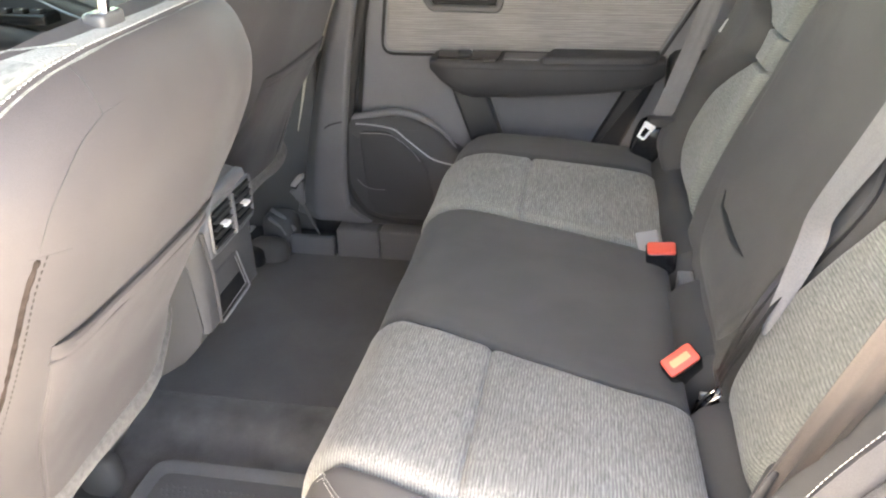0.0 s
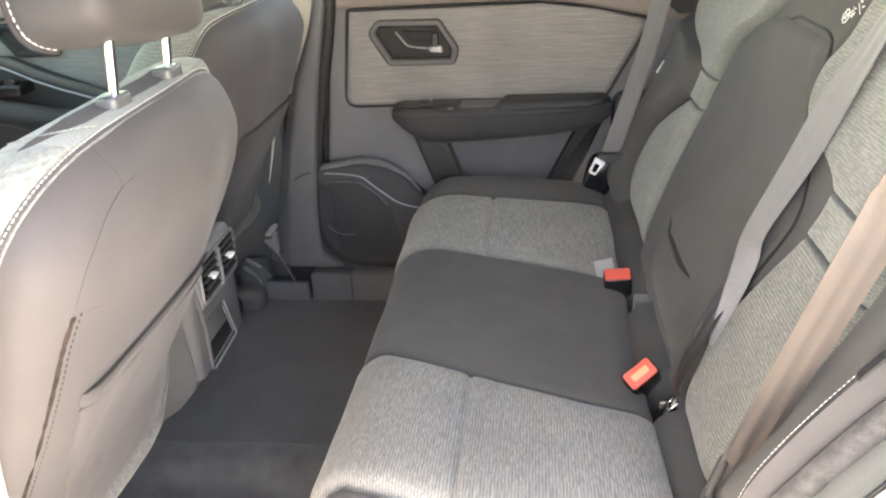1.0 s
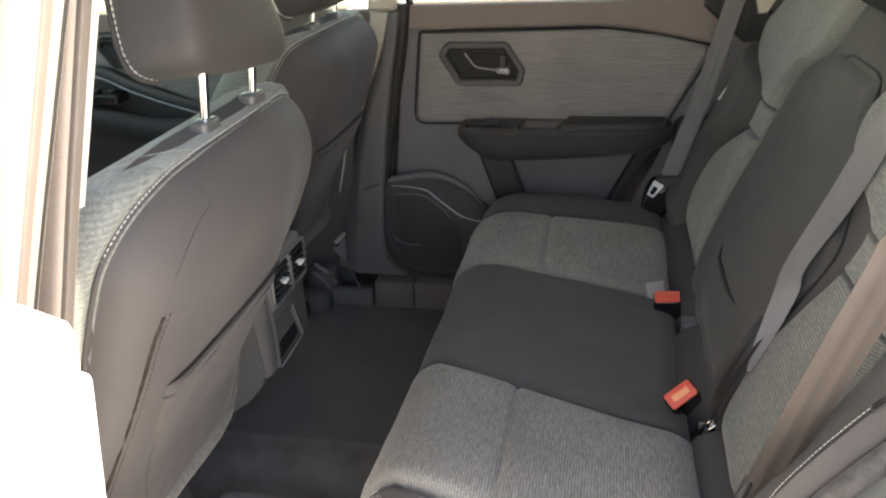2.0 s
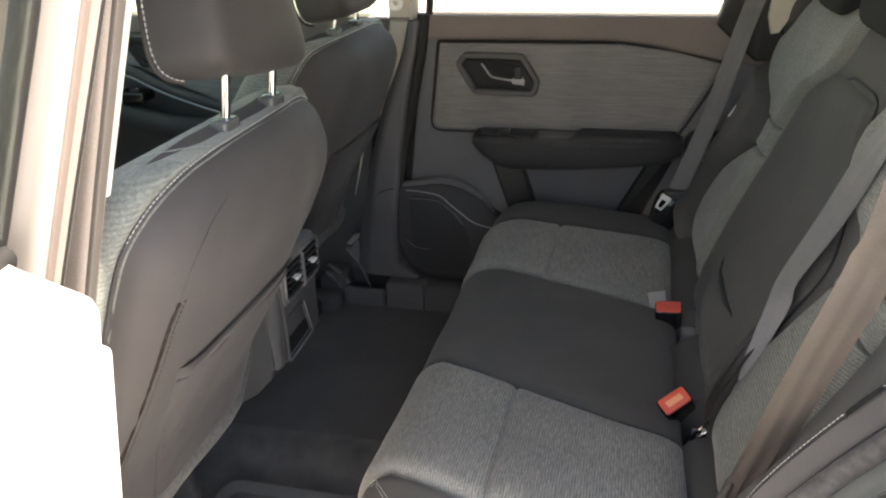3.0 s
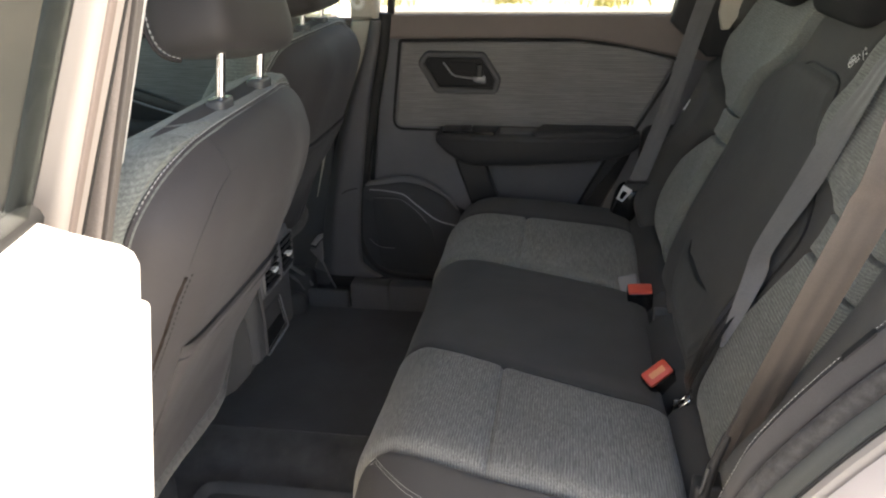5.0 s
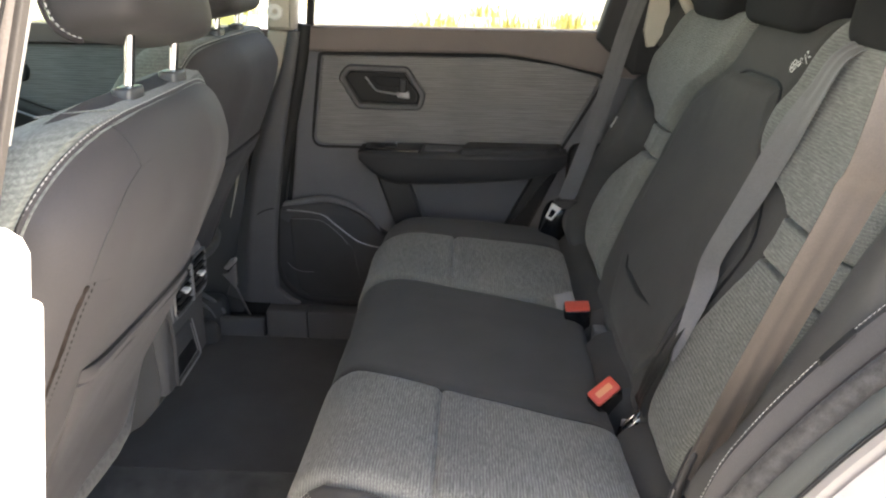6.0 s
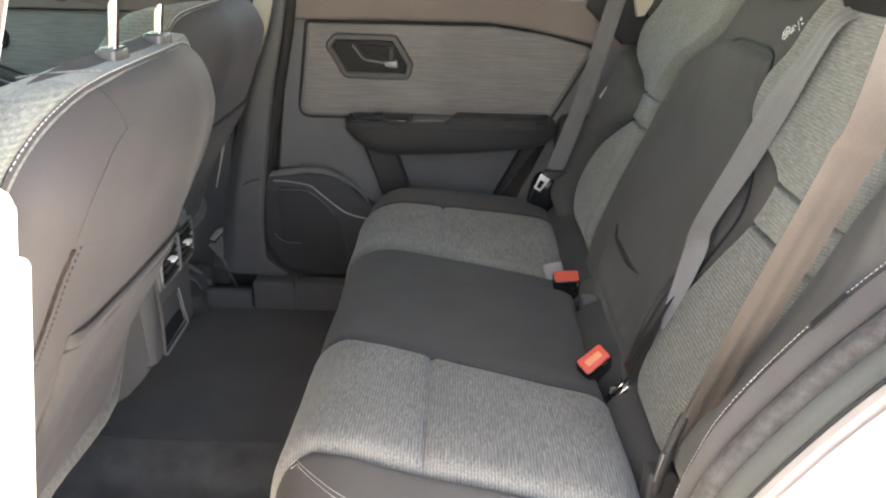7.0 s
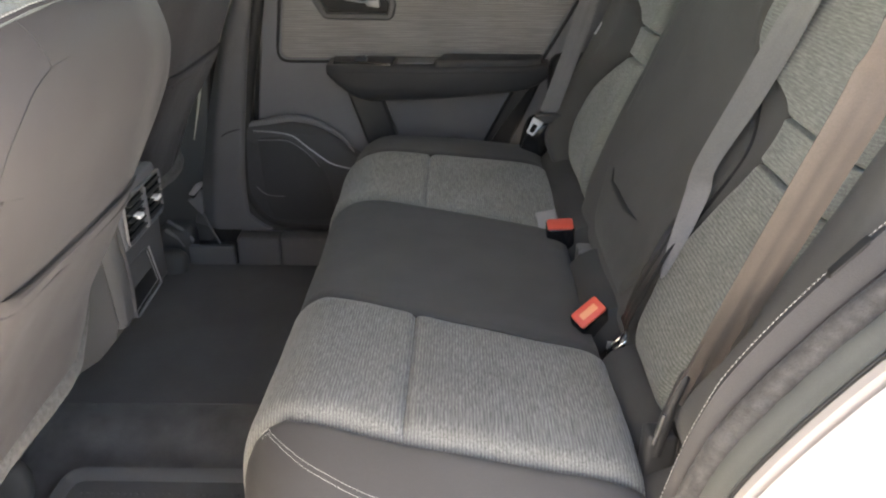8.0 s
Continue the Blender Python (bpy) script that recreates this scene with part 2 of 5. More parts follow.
def inset(poly, d):
    """Moves a closed outline inwards by d."""
    p = np.array(poly, float)
    area = 0.5 * np.sum(p[:, 0] * np.roll(p[:, 1], -1) - np.roll(p[:, 0], -1) * p[:, 1])
    e1, e2 = p - np.roll(p, 1, 0), np.roll(p, -1, 0) - p
    def nrm(e):
        l = np.maximum(np.linalg.norm(e, axis=1, keepdims=True), 1e-9)
        return np.stack([-e[:, 1], e[:, 0]], 1) / l
    n = nrm(e1) + nrm(e2)
    n /= np.maximum(np.linalg.norm(n, axis=1, keepdims=True), 1e-6)
    way = 1 if area > 0 else -1
    l1, l2 = np.linalg.norm(e1, axis=1), np.linalg.norm(e2, axis=1)
    turn = np.arctan2(e1[:, 0] * e2[:, 1] - e1[:, 1] * e2[:, 0], (e1 * e2).sum(1)) * way * (1 if d > 0 else -1)
    step = np.minimum(l1, l2)
    most = np.where(turn > 1e-4, 0.9 * step / np.maximum(turn, 1e-4), 1e9)
    for _ in range(3):
        most = np.minimum(most, np.minimum(np.roll(most, 1) + 0.7 * l1, np.roll(most, -1) + 0.7 * l2))
    return p + n * (math.copysign(1, d) * np.minimum(abs(d), most) * way)[:, None]


def plate_mesh(outline, S, h0, h1, bev, steps=3):
    """A slab with a rounded upper edge over an outline; S(u, v, h) gives the place."""
    n = len(outline)
    rings = [(outline, h0), (outline, h1 - bev)]
    for k in range(1, steps + 1):
        a = k / steps * math.pi / 2
        rings.append((inset(outline, bev * (1 - math.cos(a))), h1 - bev + bev * math.sin(a)))
    verts, faces = [], []
    for ring, h in rings:
        verts += [S(u, v, h) for u, v in ring]
    for r in range(len(rings) - 1):
        for i in range(n):
            j = (i + 1) % n
            faces.append((r * n + i, r * n + j, (r + 1) * n + j, (r + 1) * n + i))
    faces.append(tuple(range((len(rings) - 1) * n, len(rings) * n)))
    faces.append(tuple(reversed(range(n))))
    return verts, faces


def plate(name, outline, S, h0, h1, bev, mat, parent, label=""):
    return mesh_part(name, *plate_mesh(outline, S, h0, h1, bev), mat, parent, label)


def box_mesh(lo, hi, bev=0.004):
    pts = rounded([(lo[0], lo[1]), (hi[0], lo[1]), (hi[0], hi[1]), (lo[0], hi[1])], bev, 3)
    return plate_mesh(pts, lambda u, v, h: (u, v, h), lo[2], hi[2], bev)


def box(name, lo, hi, mat, parent, label="", bev=0.004):
    return mesh_part(name, *box_mesh(lo, hi, bev), mat, parent, label)


def tube_mesh(path, r, seg=10):
    p = np.array(path, float)
    n = len(p)
    rr = [r] * n if isinstance(r, (int, float)) else r
    verts, faces = [], []
    up = np.array((0.0, 0.0, 1.0))
    for i in range(n):
        d = p[min(i + 1, n - 1)] - p[max(i - 1, 0)]
        d = d / max(np.linalg.norm(d), 1e-9)
        if abs(d @ up) > 0.95:
            up = np.array((1.0, 0.0, 0.0))
        a = np.cross(d, up)
        a /= np.linalg.norm(a)
        b = np.cross(d, a)
        up = np.cross(a, d)
        for k in range(seg):
            t = 2 * math.pi * k / seg
            verts.append(p[i] + rr[i] * (math.cos(t) * a + math.sin(t) * b))
    for i in range(n - 1):
        for k in range(seg):
            l = (k + 1) % seg
            faces.append((i * seg + k, i * seg + l, (i + 1) * seg + l, (i + 1) * seg + k))
    faces.append(tuple(range(seg)))
    faces.append(tuple(range((n - 1) * seg, n * seg)))
    return verts, faces


def tube(name, path, r, mat, parent, label="", seg=10):
    return mesh_part(name, *tube_mesh(path, r, seg), mat, parent, label)


def join(meshes):
    verts, faces = [], []
    for v, f in meshes:
        o = len(verts)
        verts += list(v)
        faces += [tuple(i + o for i in q) for q in f]
    return verts, faces


def band_mesh(path, sides, width, thick=0.0014, wave=0.0, per=10):  # width: one, or one per path point
    """A woven band along a path; sides: its sideways direction at each path point."""
    p = catmull(path, per)
    s = catmull(sides, per)
    wide = np.interp(np.linspace(0, 1, len(p)), np.linspace(0, 1, len(path)), width if isinstance(width, list) else [width] * len(path))
    verts, faces = [], []
    cols = 9
    for i in range(len(p)):
        d = p[min(i + 1, len(p) - 1)] - p[max(i - 1, 0)]
        d /= np.linalg.norm(d)
        a = s[i] - d * (s[i] @ d)
        a /= np.linalg.norm(a)
        nn = np.cross(d, a)
        for side in (1, -1):
            for c in range(cols):
                f = c / (cols - 1) - 0.5
                lift = wave * math.sin(f * 15 + i * 0.06) * (0.45 + 0.55 * math.cos(i * 0.05))
                e = thick / 2 * (0.5 if c in (0, cols - 1) else 1.0)
                verts.append(p[i] + a * f * wide[i] + nn * (lift + side * e))
    w = 2 * cols
    for i in range(len(p) - 1):
        for c in range(cols - 1):
            for o in (0, cols):
                faces.append((i * w + o + c, i * w + o + c + 1, (i + 1) * w + o + c + 1, (i + 1) * w + o + c))
        for c in (0, cols - 1):
            faces.append((i * w + c, i * w + cols + c, (i + 1) * w + cols + c, (i + 1) * w + c))
    for i in (0, len(p) - 1):
        for c in range(cols - 1):
            faces.append((i * w + c, i * w + c + 1, i * w + cols + c + 1, i * w + cols + c))
    return verts, faces


def cover(t):
    t = np.clip(t, 0, 1)
    return math.sqrt(max(0.0, 1 - (1 - t) ** 2))


def spaced(a, b, n):
    """n + 1 places from a to b, denser at both ends."""
    k = np.arange(n + 1) / n
    k = 0.55 * k + 0.45 * (0.5 - 0.5 * np.cos(np.pi * k))
    return a + (b - a) * k


def pad_mesh(S, v0, v1, ua, ub, nu, nv, puff, edges, depth=0.03, extra=None, ripple=0.0016):
    """An upholstered panel. S(u, v, h); u runs from ua(v) to ub(v); edges: how wide the cover rounds off at u low, u high, v low, v high (0: runs on); a pair adds how deep it dips."""
    fa = ua if callable(ua) else (lambda v: ua)
    fb = ub if callable(ub) else (lambda v: ub)
    vs = spaced(v0, v1, nv)
    verts, faces = [], []
    for v in vs:
        a, b = fa(v), fb(v)
        for u in spaced(a, b, nu):
            h = puff(v) if callable(puff) else puff
            for d, e in zip((u - a, b - u, v - v0, v1 - v), edges):
                e, dip = e if isinstance(e, tuple) else (e, 1.0)
                if e:
                    h *= 1 - dip * (1 - cover(d / e))
            if extra:
                h += extra(u, v)
            h += ripple * noise.noise((u * 11, v * 11, 2.3)) + 0.4 * ripple * noise.noise((u * 37, v * 37, 3)) + 1.3 * ripple * noise.noise((u * 5, v * 5, 8))
            verts.append(S(u, v, h))
    w = nu + 1
    for i in range(nv):
        for j in range(nu):
            faces.append((i * w + j, i * w + j + 1, (i + 1) * w + j + 1, (i + 1) * w + j))
    rim = [(0, j) for j in range(w)] + [(i, nu) for i in range(1, nv + 1)] + [(nv, j) for j in range(nu - 1, -1, -1)] + [(i, 0) for i in range(nv - 1, 0, -1)]
    base = len(verts)
    for i, j in rim:
        v = vs[i]
        u = spaced(fa(v), fb(v), nu)[j]
        verts.append(S(u, v, -depth + (extra(u, v) if extra else 0)))
    m = len(rim)
    for k in range(m):
        i, j = rim[k]
        i2, j2 = rim[(k + 1) % m]
        faces.append((i * w + j, i2 * w + j2, base + (k + 1) % m, base + k))
    return verts, faces


def pad(name, mat, parent, S, v0, v1, ua, ub, nu, nv, puff, edges, depth=0.03, extra=None, label="", ripple=0.0016):
    return mesh_part(name, *pad_mesh(S, v0, v1, ua, ub, nu, nv, puff, edges, depth, extra, ripple), mat, parent, label)


class Profile:
    """A smooth curve in the x-z plane, run along by its length; the normal points to its left."""
    def __init__(self, pts, per=12):
        self.p = catmull(pts, per)
        self.s = np.r_[0, np.cumsum(np.linalg.norm(np.diff(self.p, axis=0), axis=1))]
        self.length = self.s[-1]

    def at(self, s):
        x, z = (float(np.interp(s, self.s, self.p[:, k])) for k in (0, 1))
        e = 0.012
        a = np.array([np.interp(s - e, self.s, self.p[:, k]) for k in (0, 1)])
        b = np.array([np.interp(s + e, self.s, self.p[:, k]) for k in (0, 1)])
        d = (b - a) / max(np.linalg.norm(b - a), 1e-9)
        return x, z, -d[1], d[0]

    def s_of_x(self, x):
        return float(self.s[np.argmin(np.abs(self.p[:, 0] - x) + 10 * (self.p[:, 1] < 0.37))])

    def s_of_z(self, z):
        return float(self.s[np.argmin(np.abs(self.p[:, 1] - z))])

    def place(self, y, s, h):
        x, z, nx, nz = self.at(s)
        return (x + nx * h, y, z + nz * h)


def lerp(pairs):
    xs, ys = zip(*pairs)
    c = catmull([(a, b) for a, b in pairs], 10)
    return lambda v: float(np.interp(v, c[:, 0], c[:, 1]))


def stitches(name, path, parent, length=0.0045, gap=0.0025, r=0.0007, mat=None, label="white contrast stitching"):
    """A row of thread stitches along a path, as one mesh."""
    p = np.array(path, float)
    s = np.r_[0, np.cumsum(np.linalg.norm(np.diff(p, axis=0), axis=1))]
    at = lambda q: np.array([np.interp(q, s, p[:, k]) for k in range(3)])
    ms, q = [], 0.0
    while q + length < s[-1]:
        ms.append(tube_mesh([at(q), at(q + length * 0.5) , at(q + length)], [r * 0.6, r, r * 0.6], 5))
        q += length + gap
    return mesh_part(name, *join(ms), mat or THREAD, parent, label)

# ---- setting: ground outside ----
def ground_mesh():
    xs = [-900, -200, -60, -20, -8, -3, 0, 3, 8, 20, 60, 200, 900]
    v = [(x, y, -0.42 + 0.02 * noise.noise((x * 0.3, y * 0.3, 0))) for y in xs for x in xs]
    n = len(xs)
    f = [(j * n + i, j * n + i + 1, (j + 1) * n + i + 1, (j + 1) * n + i) for j in range(n - 1) for i in range(n - 1)]
    return v, f


lone("ground", *ground_mesh(), CONCRETE, "pale sunlit gravel ground outside the car", "ground", "structure")


def grass_mesh():
    rnd = random.Random(4)
    v, f = [], []
    for _ in range(22):
        cx, cy = rnd.uniform(-9, 9), rnd.uniform(13, 26)
        for _ in range(70):
            a, r, h = rnd.uniform(0, 6.283), abs(rnd.gauss(0, 0.28)), rnd.uniform(0.1, 0.42)
            x, y = cx + r * 1.6 * math.cos(a), cy + r * math.sin(a)
            dx, dy, b = rnd.uniform(-0.12, 0.12), rnd.uniform(-0.12, 0.12), rnd.uniform(0, 3.14)
            wx, wy = 0.02 * math.cos(b), 0.02 * math.sin(b)
            o = len(v)
            v += [(x - wx, y - wy, -0.43), (x + wx, y + wy, -0.43), (x + dx * 0.5 + wx, y + dy * 0.5, -0.42 + h * 0.6), (x + dx, y + dy, -0.42 + h)]
            f += [(o, o + 1, o + 2), (o, o + 2, o + 3)]
    return v, f


lone("dry_grass", *grass_mesh(), GRASS, "tufts of dry yellow grass on pale gravel", "grass", "stuff", smooth=False)

# ---- setting: floor, roof and ends of the cabin ----
def smooth01(t):
    t = min(1.0, max(0.0, t))
    return t * t * (3 - 2 * t)


def floor_z(x, y):
    hump = smooth01((y + 0.070) / 0.09)
    toe = smooth01((-x - 0.55) / 0.4)
    return 0.022 + 0.045 * hump + 0.05 * toe + 0.0015 * noise.noise((x * 14, y * 14, 1))


def floor_mesh():
    xs, ys = np.linspace(-1.45, 0.12, 60), np.linspace(-0.74, 0.74, 70)
    top = [(x, y, floor_z(x, y)) for y in ys for x in xs]
    n, m = len(xs), len(ys)
    f = [(j * n + i, j * n + i + 1, (j + 1) * n + i + 1, (j + 1) * n + i) for j in range(m - 1) for i in range(n - 1)]
    o = len(top)
    low = [(xs[0], ys[0], -0.05), (xs[-1], ys[0], -0.05), (xs[-1], ys[-1], -0.05), (xs[0], ys[-1], -0.05)]
    f.append((o, o + 1, o + 2, o + 3))
    f.append(tuple(range(n)) + (o + 1, o))
    f.append(tuple(range((m - 1) * n + n - 1, (m - 1) * n - 1, -1)) + (o + 3, o + 2))
    return top + low, f


lone("floor", *floor_mesh(), CARPET, "charcoal carpeted footwell floor with low tunnel hump", "floor", "structure")


def mat_mesh(x0, x1, y0, y1, z, dots, lip):
    out = rounded([(x0, y0), (x1, y0), (x1, y1), (x0, y1)], 0.05, 6)
    rings = [(out, z - 0.01), (out, z + 0.004 + 0.7 * lip), (inset(out, 0.006), z + 0.004 + lip), (inset(out, 0.014), z + 0.004 + 0.8 * lip), (inset(out, 0.022), z + 0.004)]
    n = len(out)
    v = [(u, w, h) for ring, h in rings for u, w in ring]
    f = [(r * n + i, r * n + (i + 1) % n, (r + 1) * n + (i + 1) % n, (r + 1) * n + i) for r in range(4) for i in range(n)]
    f.append(tuple(range(4 * n, 5 * n)))
    f.append(tuple(reversed(range(n))))
    ms = [(v, f)]
    if dots:
        step = 0.011
        for i in range(int((x1 - x0 - 0.08) / step)):
            for j in range(int((y1 - y0 - 0.08) / step)):
                x, y = x0 + 0.04 + (i + 0.5 * (j % 2)) * step, y0 + 0.04 + j * step
                r, zz = 0.0036, z + 0.004
                ms.append(([(x - r, y, zz), (x, y - r, zz), (x + r, y, zz), (x, y + r, zz), (x, y, zz + 0.002)], [(0, 1, 4), (1, 2, 4), (2, 3, 4), (3, 0, 4)]))
    return join(ms)


lone("floor_mat", *mat_mesh(-0.46, -0.04, -0.62, -0.098, 0.028, True, 0.018), MAT_RUBBER, "dark studded floor mat with raised lip on the footwell floor", "floor mat")
lone("floor_mat", *mat_mesh(-0.60, -0.06, 0.060, 0.668, 0.0655, False, 0.0005), MAT_FAR, "dark smooth floor mat lying by the far door sill", "floor mat")

roof = thing("ceiling", (0, 0, 1.32), "pale beige cloth headliner under the car roof", "ceiling", "structure")
mesh_part("headliner", *box_mesh((-0.75, -0.60, 1.30), (1.35, 0.60, 1.335), 0.015), BEIGE, roof)
for sy in (-1, 1):
    rail = [(-1.55, sy * 0.72, 0.92), (-1.1, sy * 0.68, 1.16), (-0.75, sy * 0.655, 1.29), (0.2, sy * 0.655, 1.33), (1.0, sy * 0.655, 1.30), (1.45, sy * 0.66, 1.12)]
    mesh_part("roof_rail", *tube_mesh(catmull(rail, 8), 0.055, 10), WHITE_PAINT if sy < 0 else BEIGE, roof)
mesh_part("roof_skin", *box_mesh((-0.75, -0.60, 1.34), (1.4, 0.60, 1.37), 0.02), WHITE_PAINT, roof)

front_end = thing("wall_front", (-1.5, 0, 0.4), "dark dashboard and bulkhead closing the cabin front", "dashboard", "structure")
box("bulkhead", (-1.62, -0.74, -0.05), (-1.50, 0.74, 0.86), TRIM_DARK, front_end, bev=0.02)
mesh_part("dashboard", *tube_mesh([(-1.38, -0.72, 0.76), (-1.36, 0, 0.79), (-1.38, 0.72, 0.76)], 0.14, 16), DARK_VINYL, front_end)

plate("windscreen", rounded([(-0.66, 0.84), (0.66, 0.84), (0.58, 1.33), (-0.58, 1.33)], 0.05), lambda u, v, h: (-1.60 + 1.75 * (v - 0.84) + h, u, v), -0.003, 0.002, 0.0008, PANE_GREEN, front_end, "green tinted windscreen")

rear_end = thing("wall_rear", (1.5, 0, 0.5), "beige and charcoal cargo area trim behind the seats", "wall", "structure")
box("tailgate_trim", (1.42, -0.66, 0.2), (1.50, 0.66, 0.92), TRIM, rear_end, bev=0.02)
box("cargo_floor", (0.80, -0.66, 0.42), (1.45, 0.66, 0.46), CARPET, rear_end, bev=0.01)
for sy in (-1, 1):
    y0, y1 = sorted((sy * 0.66, sy * 0.72))
    box("cargo_side", (0.82, y0, 0.1), (1.48, y1, 0.93), BEIGE if sy > 0 else TRIM, rear_end, bev=0.02)
    plate("quarter_pane", rounded([(0.80, 0.93), (1.46, 0.93), (1.42, 1.12), (1.30, 1.29), (0.80, 1.30)], 0.03), lambda u, v, h: (u, sy * (0.70 - 0.15 * (v - 0.93)) + h, v), -0.002, 0.002, 0.0008, PANE_LIGHT_CUT, rear_end, "dark tinted quarter glass")
# Out of view; this dark pane is added to dim light from behind.
plate("rear_pane", rounded([(-0.62, 0.92), (0.62, 0.92), (0.57, 1.32), (-0.57, 1.32)], 0.04), lambda u, v, h: (1.50 - 0.35 * (v - 0.92) + h, u, v), -0.002, 0.002, 0.0008, PANE_LIGHT_CUT, rear_end, "dark tinted rear glass")


# ---- setting: far rear door ----
def far_door_S(u, v, h):
    return (u, 0.745 - 0.10 * max(0.0, v - 0.62) * 0.35 - h, v)


door = thing("door_1", (0.1, 0.76, 0.15), "closed rear door with charcoal trim and ribbed cloth insert", "car door", "structure")
D = far_door_S
plate("door_panel", rounded([(-0.305, 0.13), (0.36, 0.13), (0.50, 0.45), (0.64, 0.70), (0.64, 0.885), (-0.215, 0.885)], 0.02), D, -0.09, 0.0, 0.006, TRIM, door)
plate("cloth_insert", rounded([(-0.170, 0.829), (0.29, 0.832), (0.42, 0.815), (0.535, 0.787), (0.435, 0.600), (-0.198, 0.600)], [0.008, 0.05, 0.05, 0.02, 0.02, 0.025]), D, -0.01, 0.0075, 0.007, CLOTH_DOOR, door, "horizontally ribbed grey cloth insert")
gap = rounded([(-0.176, 0.833), (0.29, 0.836), (0.42, 0.819), (0.545, 0.789), (0.440, 0.594), (-0.206, 0.594)], [0.01, 0.05, 0.05, 0.02, 0.02, 0.03])
mesh_part("insert_gap", *tube_mesh([D(u, v, 0.003) for u, v in np.vstack([gap, gap[:1]])], 0.0045, 6), RUBBER, door)

HEX = [(-0.106, 0.808), (0.048, 0.806), (0.092, 0.736), (0.082, 0.695), (-0.083, 0.697), (-0.131, 0.777)]


def dish(outer, S, h0, h1, width, floor_h, round_=0.004):
    rings = [(outer, h0), (outer, h1 - round_), (inset(outer, round_), h1), (inset(outer, width), h1), (inset(outer, width + round_), h1 - round_), (inset(outer, width + 2 * round_), floor_h)]
    n = len(outer)
    v = [S(a, b, h) for ring, h in rings for a, b in ring]
    f = [(r * n + i, r * n + (i + 1) % n, (r + 1) * n + (i + 1) % n, (r + 1) * n + i) for r in range(len(rings) - 1) for i in range(n)]
    f.append(tuple(range((len(rings) - 1) * n, len(rings) * n)))
    return v, f


hx = rounded(HEX, 0.022, 7)
bez = mesh_part("handle_bezel", *dish(hx, D, 0.0, 0.020, 0.012, 0.0095), plain("bezel_grey", (0.082, 0.081, 0.082), 0.5), door, "dark grey hexagonal handle surround")
ih = inset(hx, 0.017)
mesh_part("recess", *dish(ih, D, 0.008, 0.0165, 0.004, 0.0105, 0.002), DEEP_BLACK, bez)
mesh_part("lever", *tube_mesh([D(u, v, 0.0165) for u, v in catmull([(-0.060, 0.779), (-0.052, 0.768), (-0.036, 0.748), (-0.020, 0.742), (0.02, 0.737), (0.030, 0.735)], 5)], 0.0026, 8), LEVER_GREY, bez, "grey pull lever")
plate("lever_paddle", rounded([(0.016, 0.741), (0.050, 0.745), (0.053, 0.724), (0.020, 0.728)], 0.006), D, 0.010, 0.020, 0.003, LEVER_GREY, bez)
plate("lever_back", rounded([(-0.052, 0.782), (0.026, 0.778), (0.026, 0.752), (-0.026, 0.755)], 0.006), D, 0.009, 0.014, 0.003, DEEP_BLACK, bez)
box("lock_slider", (0.026, 0.716, 0.742), (0.044, 0.731, 0.775), TRIM_DARK, bez)


def loft(sections):
    """Closed sections of equal counts, joined one to the next and capped."""
    n = len(sections[0])
    v = [tuple(p) for s in sections for p in s]
    f = [(r * n + i, r * n + (i + 1) % n, (r + 1) * n + (i + 1) % n, (r + 1) * n + i) for r in range(len(sections) - 1) for i in range(n)]
    f.append(tuple(range(n)))
    f.append(tuple(reversed(range((len(sections) - 1) * n, len(sections) * n))))
    return v, f


def armrest_mesh(x0, x1, top, bot, out, n=22, back=-0.004, r=0.018):
    secs = []
    for k in range(n + 1):
        x = x0 + (x1 - x0) * k / n
        t, b, o = top(x), bot(x), out(x)
        rr = min(r, 0.46 * (t - b), 0.46 * o)
        sec = rounded([(back, b + 0.4 * (t - b) * 0), (o * 0.93, b), (o, t), (back, t)], [0.001, rr, rr * 0.55, 0.001], 5)
        secs.append([D(x, z, h) for h, z in sec])
    return loft(secs)


mesh_part("shoulder", *armrest_mesh(-0.207, 0.63, lambda x: 0.900, lerp([(-0.21, 0.838), (0.20, 0.842), (0.29, 0.839), (0.36, 0.831), (0.42, 0.820), (0.56, 0.792), (0.63, 0.788)]), lambda x: 0.026, 40, -0.05, 0.024), BROWN_TOP, door, "soft taupe shoulder pad below the window")
arm = mesh_part("armrest", *armrest_mesh(-0.072, 0.455, lerp([(-0.08, 0.603), (0.0, 0.608), (0.2, 0.607), (0.46, 0.603)]),
                lerp([(-0.08, 0.590), (-0.045, 0.552), (0.0, 0.521), (0.05, 0.515), (0.2, 0.522), (0.40, 0.541), (0.46, 0.568)]),
                lerp([(-0.08, 0.08), (-0.05, 0.105), (0.1, 0.108), (0.3, 0.10), (0.42, 0.075), (0.46, 0.05)]), r=0.042), DARK_VINYL, door, "padded black armrest")


def level_S(z):
    return lambda u, v, h: (u, 0.745 - v, z + h)


plate("switch_plate", rounded([(-0.062, 0.02), (0.088, 0.02), (0.083, 0.098), (-0.056, 0.085)], 0.008), level_S(0.607), -0.004, 0.004, 0.002, GLOSS_BLACK, arm, "gloss black window switch plate")
box("window_switch", (-0.008, 0.668, 0.610), (0.022, 0.698, 0.617), TRIM_DARK, arm)
box("switch_light", (0.018, 0.690, 0.6175), (0.022, 0.693, 0.6185), PRINT_WHITE, arm, bev=0.0004)
plate("pull_cup", rounded([(0.094, 0.025), (0.195, 0.025), (0.175, 0.085), (0.094, 0.088)], 0.008), level_S(0.607), -0.003, 0.0025, 0.002, TRIM, arm, "charcoal pull cup")
